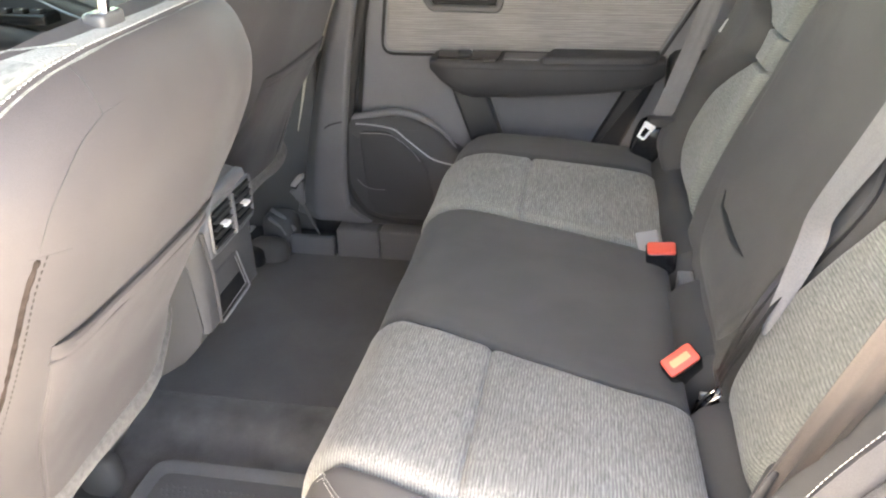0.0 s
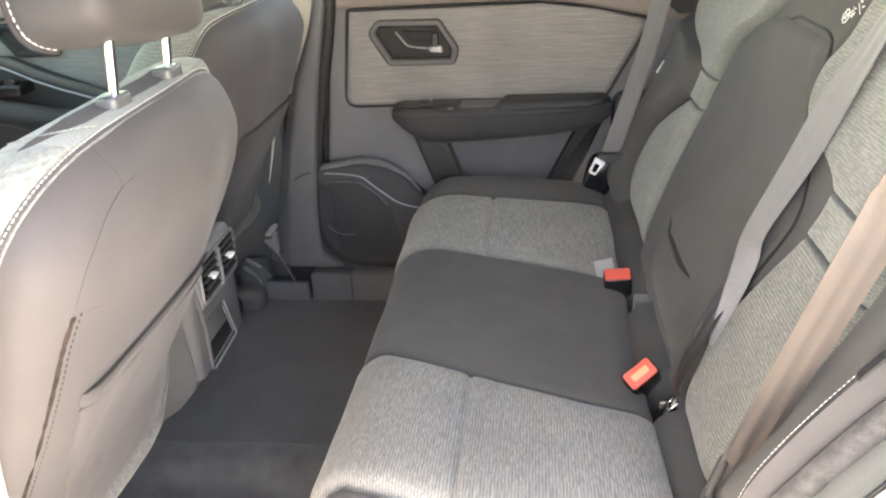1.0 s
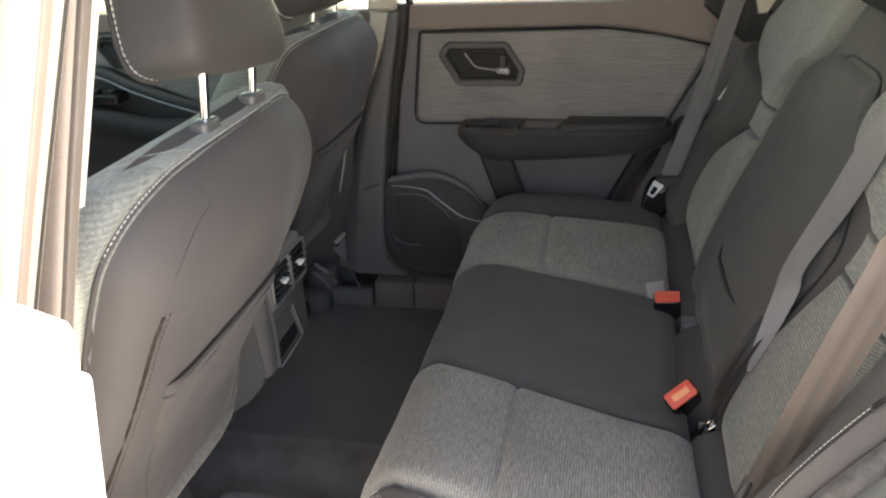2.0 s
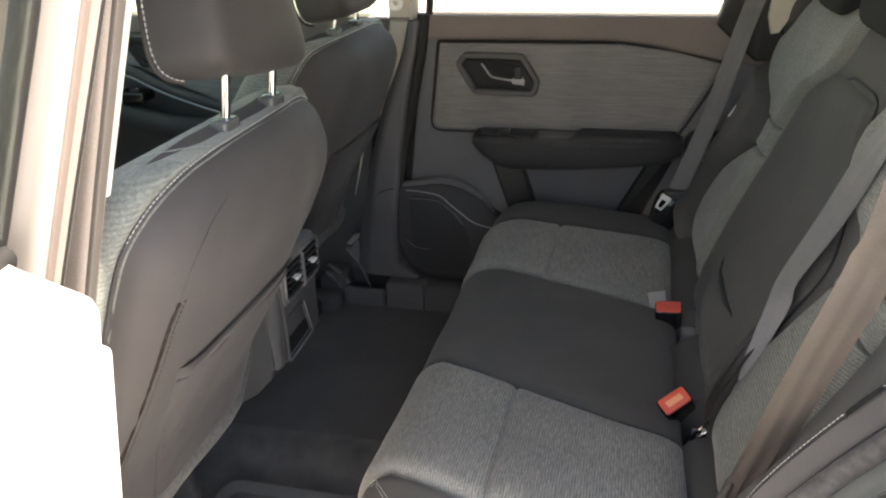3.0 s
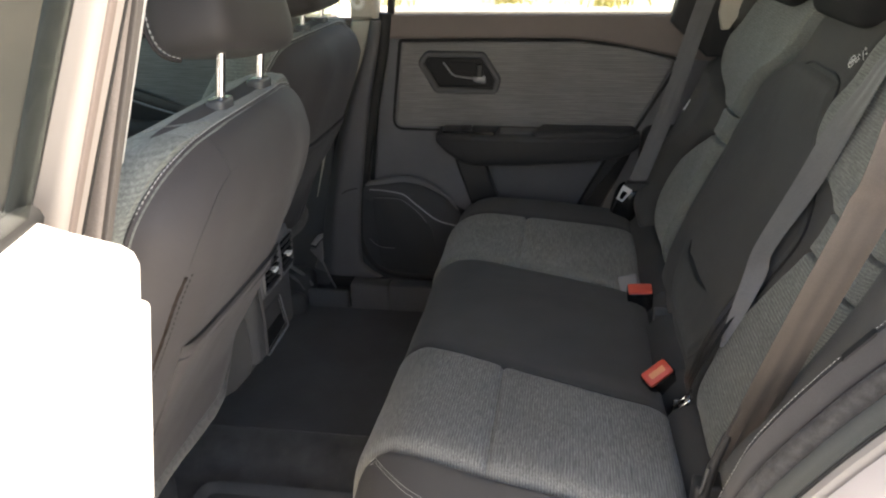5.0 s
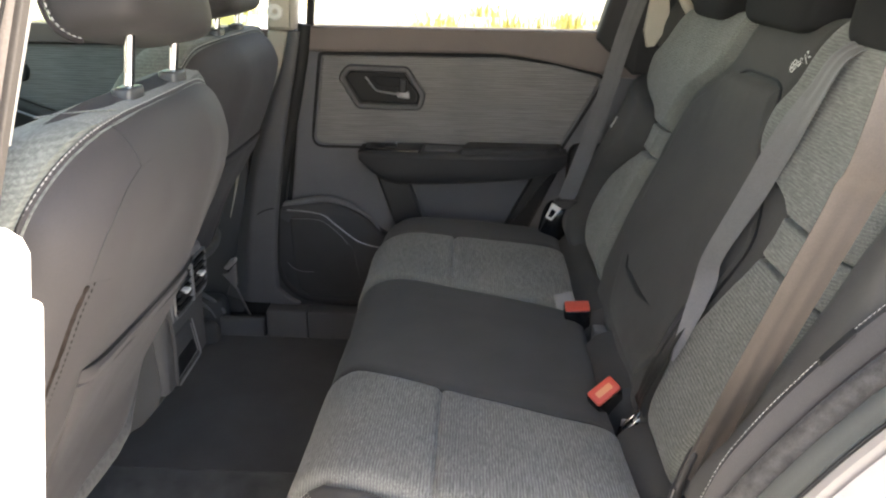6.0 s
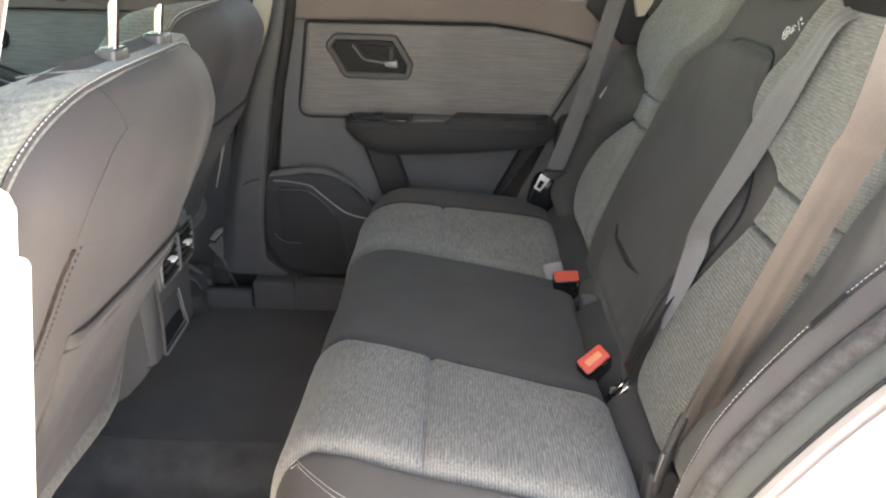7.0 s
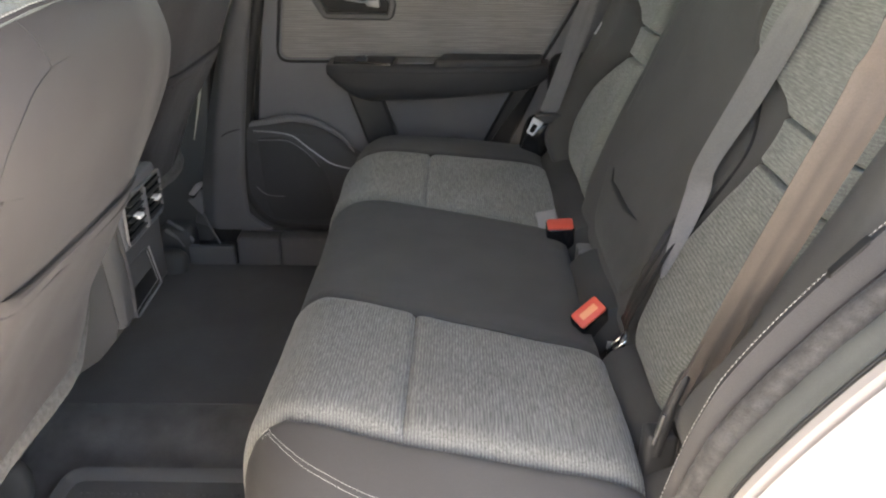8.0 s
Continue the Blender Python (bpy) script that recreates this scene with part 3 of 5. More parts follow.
plate("arm_pad", rounded([(0.20, 0.005), (0.445, 0.005), (0.435, 0.060), (0.40, 0.082), (0.18, 0.100)], 0.012), level_S(0.607), -0.004, 0.010, 0.009, DARK_VINYL, arm)
mesh_part("arm_seam", *tube_mesh([D(x, 0.591, 0.1085 - 0.02 * max(0, (x - 0.2) / 0.2)) for x in np.linspace(-0.03, 0.40, 14)], 0.0012, 5), RUBBER, arm)

plate("lower_insert", rounded([(0.050, 0.515), (0.395, 0.552), (0.315, 0.365), (0.105, 0.365)], 0.008), D, -0.002, 0.006, 0.004, PILLAR_TRIM, door, "smooth charcoal lower insert")
plate("front_strut", rounded([(-0.052, 0.575), (0.045, 0.530), (0.104, 0.360), (0.035, 0.330)], 0.012), D, -0.004, 0.035, 0.008, TRIM_DARK, door, "black diagonal strut")
plate("rear_strut", rounded([(0.395, 0.575), (0.465, 0.605), (0.350, 0.340), (0.275, 0.340)], 0.010), D, -0.004, 0.022, 0.008, DEEP_BLACK, door, "black diagonal strut")
POD = [(-0.335, 0.436), (-0.175, 0.452), (-0.120, 0.444), (-0.075, 0.420), (-0.030, 0.375), (0.06, 0.320), (0.06, 0.150), (-0.335, 0.150)]
plate("speaker_pod", rounded(POD, [0.01, 0.05, 0.05, 0.05, 0.04, 0.02, 0.03, 0.04]), D, -0.004, 0.040, 0.012, POD_DARK, door, "moulded black speaker pod")
GRL = [(-0.268, 0.410), (-0.190, 0.410), (-0.155, 0.382), (-0.098, 0.325), (-0.070, 0.185), (-0.250, 0.185)]
grille = plate("speaker_grille", rounded(GRL, [0.02, 0.05, 0.05, 0.05, 0.04, 0.05]), D, 0.036, 0.044, 0.004, GRILLE, door, "black speaker grille")
for arc in ([(-0.265, 0.404), (-0.194, 0.404), (-0.162, 0.388), (-0.131, 0.361), (-0.112, 0.335)], [(-0.278, 0.280), (-0.263, 0.264), (-0.241, 0.255), (-0.205, 0.254)]):
    ap = catmull(arc, 6)
    mesh_part("grille_ring", *tube_mesh([D(u, v, 0.0440) for u, v in ap], [0.0004] + [0.0012] * (len(ap) - 2) + [0.0004], 6), TRIM, grille)
lip = catmull([(-0.330, 0.428), (-0.270, 0.440), (-0.225, 0.449), (-0.176, 0.457), (-0.128, 0.450), (-0.087, 0.431), (-0.051, 0.405), (-0.020, 0.365)], 8)
mesh_part("pod_lip", *tube_mesh([D(u, v, 0.028) for u, v in lip], [0.0095] * (len(lip) - 24) + [0.0095 - 0.00035 * k for k in range(24)], 12), TRIM, door, "rounded charcoal lip over the speaker")
# Highlight on the pod's edge, drawn as a thin pale grey tube.
highlight = catmull([(-0.273, 0.427), (-0.227, 0.425), (-0.178, 0.416), (-0.147, 0.392), (-0.111, 0.363), (-0.084, 0.344), (-0.050, 0.333), (0.0, 0.325)], 8)
mesh_part("pod_highlight", *tube_mesh([D(u, v, 0.0405) for u, v in highlight], 0.0021, 8), LEVER_GREY, door)
seal = catmull([(0.10, 0.162), (-0.16, 0.166), (-0.238, 0.178), (-0.276, 0.206), (-0.299, 0.250), (-0.306, 0.300), (-0.294, 0.460), (-0.266, 0.600), (-0.222, 0.80), (-0.206, 0.905)], 8)
mesh_part("door_seal", *tube_mesh([D(u, v, 0.026) for u, v in seal], 0.0165, 10), RUBBER, door, "black rubber door seal")

window = thing("window_1", (0.15, 0.73, 0.9), "closed rear side window with bright daylight outside", "window", "structure")
WX = [(-0.20, 0.882), (0.51, 0.882), (0.58, 1.05), (0.55, 1.20), (0.30, 1.285), (-0.14, 1.29)]


def win_S(u, v, h):
    return (u, 0.735 - 0.28 * (v - 0.88) - h, v)


plate("pane", rounded(WX, 0.02), win_S, -0.004, 0.0, 0.001, PANE_REAR, window, "lightly tinted side glass")
wo = rounded(WX, 0.02)
mesh_part("window_frame", *tube_mesh([win_S(u, v, 0.0) for u, v in np.vstack([wo, wo[:1]])], 0.010, 8), RUBBER, window, "black rubber window frame")

# ---- setting: far pillars and sill ----
def side_S(y, lean=0.0, z0=0.88):
    return lambda u, v, h: (u, y - lean * max(0.0, v - z0) - h, v)


bp = thing("pillar_1", (-0.35, 0.72, 0.1), "centre pillar trim, charcoal below and beige above", "pillar", "structure")


def pillar_mesh(rows):
    """Upright trim by rows of height, front x, rear x, face y."""
    secs = []
    for z, xa, xb, y in catmull(rows, 6):
        w = xb - xa
        sec = rounded([(xa, 0.765), (xa + 0.008, 0.735), (xa + 0.35 * w, y), (xb - 0.010, y), (xb, 0.765)], [0.001, 0.02, 0.03, 0.012, 0.001], 5)
        secs.append([(u, v, z) for u, v in sec])
    return loft(secs)


mesh_part("lower_trim", *pillar_mesh([(0.162, -0.470, -0.238, 0.692), (0.176, -0.466, -0.262, 0.690), (0.195, -0.458, -0.284, 0.690), (0.22, -0.446, -0.297, 0.690), (0.35, -0.422, -0.294, 0.688), (0.50, -0.388, -0.276, 0.686), (0.67, -0.338, -0.250, 0.684), (0.80, -0.284, -0.222, 0.684), (0.888, -0.262, -0.205, 0.690)]), PILLAR_TRIM, bp, "charcoal lower pillar trim")
plate("upper_trim", rounded([(-0.298, 0.890), (-0.228, 0.890), (-0.185, 1.31), (-0.235, 1.31)], 0.008), side_S(0.725, 0.28), -0.03, 0.04, 0.02, BEIGE, bp, "beige upper pillar trim")
plate("front_edge", rounded([(-0.379, 0.590), (-0.368, 0.590), (-0.326, 0.68), (-0.268, 0.80), (-0.245, 0.888), (-0.300, 0.888), (-0.316, 0.80), (-0.356, 0.67)], 0.004), side_S(0.755), -0.03, 0.04, 0.008, BEIGE, bp, "beige front edge of the pillar")
# Crease in the pillar trim: its shade is a dark tapered tube.
mesh_part("crease_shade", *tube_mesh(catmull([(-0.350, 0.688, 0.416), (-0.340, 0.686, 0.424), (-0.324, 0.686, 0.431), (-0.302, 0.688, 0.436)], 4), [0.0006] + [0.0022] * 11 + [0.001], 6), TRIM_DARK, bp)
# Added black backing that keeps the gap beside the pillar dark.
box("gap_backing", (-0.40, 0.770, 0.10), (-0.12, 0.800, 0.885), RUBBER, bp)
mesh_part("edge_cord", *tube_mesh(catmull([(-0.374, 0.712, 0.602), (-0.392, 0.715, 0.55), (-0.412, 0.718, 0.47), (-0.431, 0.720, 0.397)], 8), [0.0060 - 0.00021 * k for k in range(25)], 8), BEIGE, bp, "pale tapering edge cord")
adj = thing("belt_adjuster", (-0.264, 0.66, 0.93), "white seat belt loop and guide on the centre pillar", "belt guide")
mesh_part("guide_loop", *tube_mesh([(-0.268 + 0.013 * math.cos(a), 0.668, 0.935 + 0.013 * math.sin(a)) for a in np.linspace(0, 2 * math.pi, 25)], 0.007, 8), WHITE_PAINT, adj, "white plastic guide loop")
sill = thing("sill_trim_far", (-0.2, 0.70, 0.03), "charcoal sill scuff trim along the closed door", "sill", "structure")
for x0, x1, z1 in ((-0.338, -0.2255, 0.147), (-0.2235, 0.12, 0.147), (-0.468, -0.346, 0.121)):
    box("sill_cover", (x0, 0.670, 0.0), (x1, 0.745 if z1 > 0.13 else 0.690, z1), PILLAR_TRIM, sill, bev=0.006)
box("sill_base", (-0.335, 0.716, 0.0), (0.12, 0.765, 0.172), PILLAR_TRIM, sill, bev=0.01)
box("sill_recess", (-0.60, 0.685, 0.0), (-0.341, 0.765, 0.098), TRIM_DARK, sill, "dark recess below the pillar", bev=0.004)
box("recess_back", (-0.60, 0.752, 0.095), (-0.20, 0.768, 0.24), TRIM_DARK, sill, bev=0.003)

fw = thing("wall_far", (0.3, 0.83, 0.3), "white painted outer body side behind the door trim", "car body", "structure")
box("body_side", (-1.5, 0.815, -0.2), (1.5, 0.86, 0.880), WHITE_PAINT, fw, bev=0.02)
box("body_sill", (-1.5, 0.775, -0.2), (1.5, 0.82, 0.11), WHITE_PAINT, fw, bev=0.01)
box("wheel_arch", (0.46, 0.70, 0.05), (0.80, 0.80, 0.62), TRIM_DARK, fw, "dark wheel arch lining", bev=0.03)

cp = thing("pillar_2", (0.62, 0.70, 0.6), "rear pillar trim, beige with black window edge", "pillar", "structure")
plate("pillar_trim", rounded([(0.61, 0.90), (0.84, 0.90), (0.86, 1.28), (0.70, 1.28)], 0.02), side_S(0.735, 0.25), -0.03, 0.03, 0.02, BEIGE, cp, "beige pillar trim")
plate("pillar_edge", rounded([(0.505, 0.885), (0.60, 0.80), (0.66, 0.80), (0.72, 1.29), (0.60, 1.29)], 0.01), side_S(0.725, 0.25), -0.02, 0.03, 0.012, TRIM_DARK, cp, "black door window edge")
plate("pillar_panel", rounded([(0.624, 1.10), (0.650, 1.10), (0.669, 0.926), (0.639, 0.872), (0.622, 0.870), (0.611, 0.910)], 0.002), lambda u, v, h: (u, 0.668 - 0.05 * (v - 0.9) - h, v), -0.01, 0.006, 0.004, BEIGE, cp, "beige lower pillar panel")
tube("pillar_moulding", catmull([(0.664, 0.60, 1.08), (0.672, 0.60, 1.02), (0.682, 0.60, 0.984), (0.699, 0.60, 0.958), (0.723, 0.60, 0.939), (0.762, 0.60, 0.928), (0.81, 0.60, 0.935)], 8), 0.012, BEIGE, cp, "curved beige moulding")

# ---- setting: far front door ----
fd = thing("door_2", (-0.9, 0.76, 0.15), "closed front door with ribbed cloth insert", "car door", "structure")


def fd_S(u, v, h):
    return (u, 0.75 - h, v)


plate("door_panel", rounded([(-1.45, 0.10), (-0.42, 0.10), (-0.36, 0.875), (-1.45, 0.875)], 0.02), fd_S, -0.08, 0.0, 0.006, SIDE_TRIM, fd)
plate("shoulder", rounded([(-1.45, 0.845), (-0.62, 0.848), (-0.45, 0.80), (-0.37, 0.80), (-0.36, 0.893), (-1.45, 0.893)], 0.006), fd_S, -0.05, 0.03, 0.003, BROWN_TOP, fd)
plate("cloth_insert", rounded([(-1.40, 0.838), (-0.63, 0.840), (-0.47, 0.795), (-0.53, 0.60), (-0.78, 0.63), (-0.97, 0.70), (-1.08, 0.745), (-1.40, 0.765)], 0.02), fd_S, -0.01, 0.0075, 0.007, CLOTH_FRONT_DOOR, fd, "horizontally ribbed grey cloth insert")
fb = mesh_part("handle_bezel", *dish(rounded([(-1.09, 0.83), (-0.96, 0.83), (-0.93, 0.775), (-0.94, 0.745), (-1.06, 0.745), (-1.10, 0.80)], 0.015), fd_S, 0.0, 0.02, 0.01, 0.012), TRIM_DARK, fd, "dark handle surround")
plate("lever", rounded([(-1.04, 0.805), (-0.97, 0.78), (-0.97, 0.765), (-1.03, 0.78)], 0.005), fd_S, 0.011, 0.021, 0.003, SATIN, fb, "bright pull lever")
plate("front_pane", rounded([(-1.40, 0.885), (-0.36, 0.885), (-0.29, 1.29), (-0.78, 1.29)], 0.03), lambda u, v, h: (u, 0.745 - 0.28 * (v - 0.88) - h, v), -0.003, 0.002, 0.0008, PANE_GREEN, fd, "green tinted front side glass")
sweep_line = catmull([(-1.42, 0.690, 0.775), (-1.22, 0.688, 0.770), (-1.08, 0.688, 0.748), (-0.97, 0.690, 0.701), (-0.81, 0.695, 0.650), (-0.62, 0.715, 0.600), (-0.48, 0.735, 0.575)], 8)
mesh_part("pull_ledge", *tube_mesh(sweep_line, 0.013, 10), SIDE_TRIM, fd, "curved ledge over the door pocket")
mesh_part("ledge_bead", *tube_mesh([p + np.array((0.0, -0.010, -0.014)) for p in sweep_line], 0.003, 6), LEVER_GREY, fd)
mesh_part("armrest", *tube_mesh(catmull([(-1.40, 0.690, 0.610), (-1.20, 0.672, 0.632), (-1.07, 0.668, 0.615), (-0.95, 0.672, 0.590), (-0.82, 0.68, 0.585), (-0.60, 0.71, 0.580)], 8), 0.035, 12), DARK_VINYL, fd, "padded dark armrest")
box("switch_block", (-1.24, 0.655, 0.664), (-1.02, 0.720, 0.690), GLOSS_BLACK, fd, "gloss black switch block", bev=0.008)
for k in range(4):
    box("window_switch", (-1.20 + 0.045 * k, 0.662, 0.690), (-1.172 + 0.045 * k, 0.69, 0.699), TRIM_DARK, fd, bev=0.003)
    box("switch_light", (-1.178 + 0.045 * k, 0.664, 0.699), (-1.174 + 0.045 * k, 0.668, 0.7002), PRINT_WHITE, fd, bev=0.0004)


# ---- rear bench ----
CUSH = Profile([(0.06, 0.06), (0.025, 0.20), (0.004, 0.30), (0.006, 0.360), (0.030, 0.402), (0.08, 0.422), (0.178, 0.420), (0.30, 0.410), (0.40, 0.398), (0.47, 0.380)])
S1, S2, S0 = CUSH.s_of_x(0.178), CUSH.s_of_x(0.440), 0.10


def cush_S(y, s, h):
    side = max(0.0, abs(y - 0.015) - 0.22)
    x, y, z = CUSH.place(y, s, h)
    return (x, y, z + (0.10 if y < 0 else 0.02) * min(side, 0.28) * smooth01((s - 0.25) / 0.12))


def sx(pairs):
    return lerp([(CUSH.s_of_x(x) if x > -0.02 else S0, y) for x, y in pairs])


near_in = sx([(-0.05, -0.125), (0.02, -0.140), (0.08, -0.176), (0.178, -0.216), (0.306, -0.262), (0.393, -0.280), (0.46, -0.286)])
near_out = sx([(-0.05, -0.480), (0.030, -0.480), (0.057, -0.490), (0.086, -0.500), (0.134, -0.516), (0.19, -0.530), (0.263, -0.541), (0.353, -0.552), (0.46, -0.562)])
far_in = sx([(-0.05, 0.26), (0.02, 0.24), (0.172, 0.196), (0.30, 0.166), (0.403, 0.140), (0.46, 0.128)])
far_out = sx([(-0.05, 0.50), (0.035, 0.50), (0.178, 0.49), (0.46, 0.49)])

bench = thing("rear_bench", (0.3, 0, 0.03), "rear bench seat in heather grey cloth with dark centre", "car seat")
cush = pad("cushion", DARK_KNIT, bench, cush_S, S0, S2, near_in, far_in, 46, 46, 0.022, ((0.016, 0.7), (0.016, 0.7), 0.0, 0.05), 0.10, label="dark knit centre cushion")
pad("near_front_insert", CLOTH, bench, cush_S, S0, S1, near_out, lambda v: near_in(v) - 0.002, 40, 40, 0.026, ((0.03, 0.8), (0.022, 0.7), 0.0, (0.016, 0.3)), 0.10, label="heather grey cloth insert")
pad("near_rear_insert", CLOTH, bench, cush_S, S1, S2, near_out, lambda v: near_in(v) - 0.002, 40, 34, 0.026, ((0.03, 0.8), (0.022, 0.7), (0.016, 0.3), 0.045), 0.10, label="heather grey cloth insert")
pad("far_front_insert", CLOTH, bench, cush_S, S0, S1, lambda v: far_in(v) + 0.002, far_out, 34, 36, 0.026, ((0.022, 0.7), (0.03, 0.8), 0.0, (0.014, 0.3)), 0.10, label="heather grey cloth insert")
pad("far_rear_insert", CLOTH, bench, cush_S, S1, S2, lambda v: far_in(v) + 0.002, far_out, 34, 30, 0.026, ((0.022, 0.7), (0.03, 0.8), (0.014, 0.3), 0.045), 0.10, label="heather grey cloth insert")
def bolster_drop(y, q):
    return -0.35 * max(0.0, near_out(q) - y - 0.008)


pad("near_side_bolster", BOLSTER, bench, cush_S, S0, S2, -0.665, lambda v: near_out(v) - 0.002, 26, 44, 0.016, (0.13, (0.012, 0.6), 0.0, 0.05), 0.12, extra=bolster_drop, label="dark outer bolster")
pad("far_side_bolster", DARK_KNIT, bench, cush_S, S0, S2, lambda v: far_out(v) + 0.002, 0.665, 26, 40, 0.018, (0.02, 0.11, 0.0, 0.05), 0.12, label="dark outer bolster")
for off in (0.0, 0.0065):
    run = lerp([(CUSH.s_of_x(x) if x > 0.02 else S0 + 0.12, y - off) for x, y in ((0.0, -0.484), (0.029, -0.490), (0.036, -0.499), (0.050, -0.522), (0.076, -0.549), (0.110, -0.572), (0.141, -0.589), (0.19, -0.606))])
    stitches("stitching", [cush_S(run(q), q, 0.016 * cover((run(q) + 0.665) / 0.13) * (0.4 + 0.6 * cover((near_out(q) - 0.002 - run(q)) / 0.012)) + bolster_drop(run(q), q) + 0.0008) for q in np.linspace(CUSH.s_of_x(0.027), CUSH.s_of_x(0.17), 50)], bench, 0.0032, 0.0014, 0.00042)
box("seat_base", (0.0, -0.64, 0.03), (0.60, 0.64, 0.30), CARPET, bench, "dark carpeted seat base", bev=0.03)

BACK = Profile([(0.475, 0.36), (0.500, 0.44), (0.545, 0.525), (0.598, 0.625), (0.640, 0.725), (0.668, 0.825), (0.690, 0.905), (0.706, 0.950), (0.730, 0.972), (0.775, 0.966), (0.81, 0.94)])


def B(y, s, h):
    """The backrest's surface; its shoulder is lower towards the far door."""
    x, y, z = BACK.place(y, s, h)
    return (x, y, z - 0.032 * smooth01((y - 0.10) / 0.18) * smooth01((z - 0.84) / 0.12))


zb = BACK.s_of_z
back = new("backrest")
back.parent = bench
ORIGIN[back] = ORIGIN[bench]
T0, TI, T1 = zb(0.405), zb(0.435), BACK.length - 0.05
SEAMZ, SEAMB = zb(0.669), zb(0.729)
NSEAM, NSEAMB = zb(0.688), zb(0.747)


def zl(pairs):
    return lerp([(zb(z), y) for z, y in pairs])


arm_l = zl([(0.42, 0.05), (0.485, 0.140), (0.578, 0.250), (0.66, 0.285), (0.745, 0.288), (0.80, 0.255), (0.843, 0.194), (0.882, 0.125), (0.905, 0.06)])
arm_r = zl([(0.42, -0.17), (0.523, -0.215), (0.608, -0.230), (0.69, -0.240), (0.76, -0.19), (0.80, -0.140), (0.864, -0.112), (0.905, -0.122)])
cen_l = zl([(0.40, 0.20), (0.44, 0.227), (0.482, 0.281), (0.589, 0.341), (0.666, 0.352), (0.72, 0.356), (0.808, 0.310), (0.91, 0.160), (0.939, 0.105), (0.97, 0.06)])
cen_r = zl([(0.40, -0.30), (0.44, -0.285), (0.481, -0.262), (0.523, -0.240), (0.608, -0.253), (0.688, -0.286), (0.747, -0.288), (0.774, -0.245), (0.795, -0.155), (0.819, -0.117), (0.864, -0.118), (0.913, -0.162), (0.958, -0.20), (0.97, -0.21)])
far_w = zl([(0.40, 0.43), (0.449, 0.485), (0.496, 0.555), (0.564, 0.570), (0.62, 0.52), (0.669, 0.455), (0.729, 0.464)])
far_w2 = zl([(0.729, 0.464), (0.753, 0.515), (0.772, 0.645), (0.812, 0.695), (0.856, 0.69), (0.899, 0.655), (0.94, 0.58), (0.97, 0.56)])
near_w = zl([(0.40, -0.45), (0.50, -0.465), (0.60, -0.475), (0.709, -0.485), (0.772, -0.497), (0.823, -0.517), (0.90, -0.55), (0.97, -0.55)])
pad("centre_back", DARK_KNIT, back, B, T0, T1, cen_r, cen_l, 40, 60, 0.022, (0.03, 0.03, 0.03, 0.0), 0.06, label="dark knit centre back")
pad("fold_armrest", DARK_KNIT, back, B, zb(0.425), zb(0.893), arm_r, arm_l, 44, 60, 0.032, (0.014, 0.014, 0.05, 0.03), 0.02, label="folded-up dark centre armrest")
pad("far_lower_insert", CLOTH_BACK, back, B, TI, SEAMZ - 0.001, lambda v: cen_l(v) + 0.002, far_w, 30, 40, 0.034, ((0.02, 0.7), 0.05, 0.05, (0.010, 0.5)), 0.06, label="heather grey back insert")
pad("far_band", CLOTH_BACK, back, B, SEAMZ + 0.001, SEAMB - 0.001, lambda v: cen_l(v) + 0.002, far_w, 20, 14, 0.034, ((0.02, 0.7), (0.03, 0.8), (0.007, 0.25), (0.007, 0.25)), 0.06, label="heather grey cross band")
pad("far_upper_insert", CLOTH_BACK, back, B, SEAMB + 0.001, T1, lambda v: cen_l(v) + 0.002, far_w2, 34, 44, 0.038, ((0.02, 0.7), 0.05, (0.010, 0.5), 0.0), 0.06, label="heather grey shoulder panel")
pad("near_lower_insert", CLOTH_RIB, back, B, zb(0.425), NSEAM - 0.001, near_w, lambda v: cen_r(v) - 0.002, 34, 44, 0.034, (0.04, (0.025, 0.8), 0.04, (0.010, 0.28)), 0.06, label="heather grey back insert")
pad("near_band", CLOTH_BACK, back, B, NSEAM + 0.001, NSEAMB - 0.001, near_w, lambda v: cen_r(v) - 0.002, 24, 14, 0.034, (0.03, (0.02, 0.7), (0.007, 0.18), (0.007, 0.18)), 0.06, label="heather grey cross band")
pad("near_upper_insert", CLOTH_BACK, back, B, NSEAMB + 0.001, T1, near_w, lambda v: cen_r(v) - 0.002, 36, 44, 0.036, (0.04, (0.03, 0.8), (0.010, 0.28), 0.0), 0.06, label="heather grey shoulder panel")
pad("far_side", DARK_KNIT, back, B, T0, T1, lambda v: (far_w(v) if v < SEAMB else far_w2(v)) + 0.002, 0.725, 26, 54, 0.062, (0.06, 0.06, 0.05, 0.0), 0.08, label="dark side bolster")
pad("near_side", DARK_KNIT, back, B, zb(0.445), T1, -0.605, lambda v: near_w(v) - 0.002, 24, 54, 0.058, (0.03, 0.07, 0.05, 0.0), 0.05, label="dark side bolster")
# Shadow at the armrest's stepped edge, laid on as a black tube.
groove = [B(arm_l(q) + 0.001, q, 0.022) for q in np.linspace(zb(0.46), zb(0.873), 40)] + [B(y, zb(0.8935) - 5.0 * max(0, abs(y + 0.015) - 0.05) ** 2, 0.022) for y in np.linspace(0.092, -0.106, 22)] + [B(arm_r(q) - 0.001, q, 0.022) for q in np.linspace(zb(0.868), zb(0.50), 40)]
mesh_part("armrest_gap_shade", *tube_mesh(groove, 0.0026, 6), DEEP_BLACK, back)
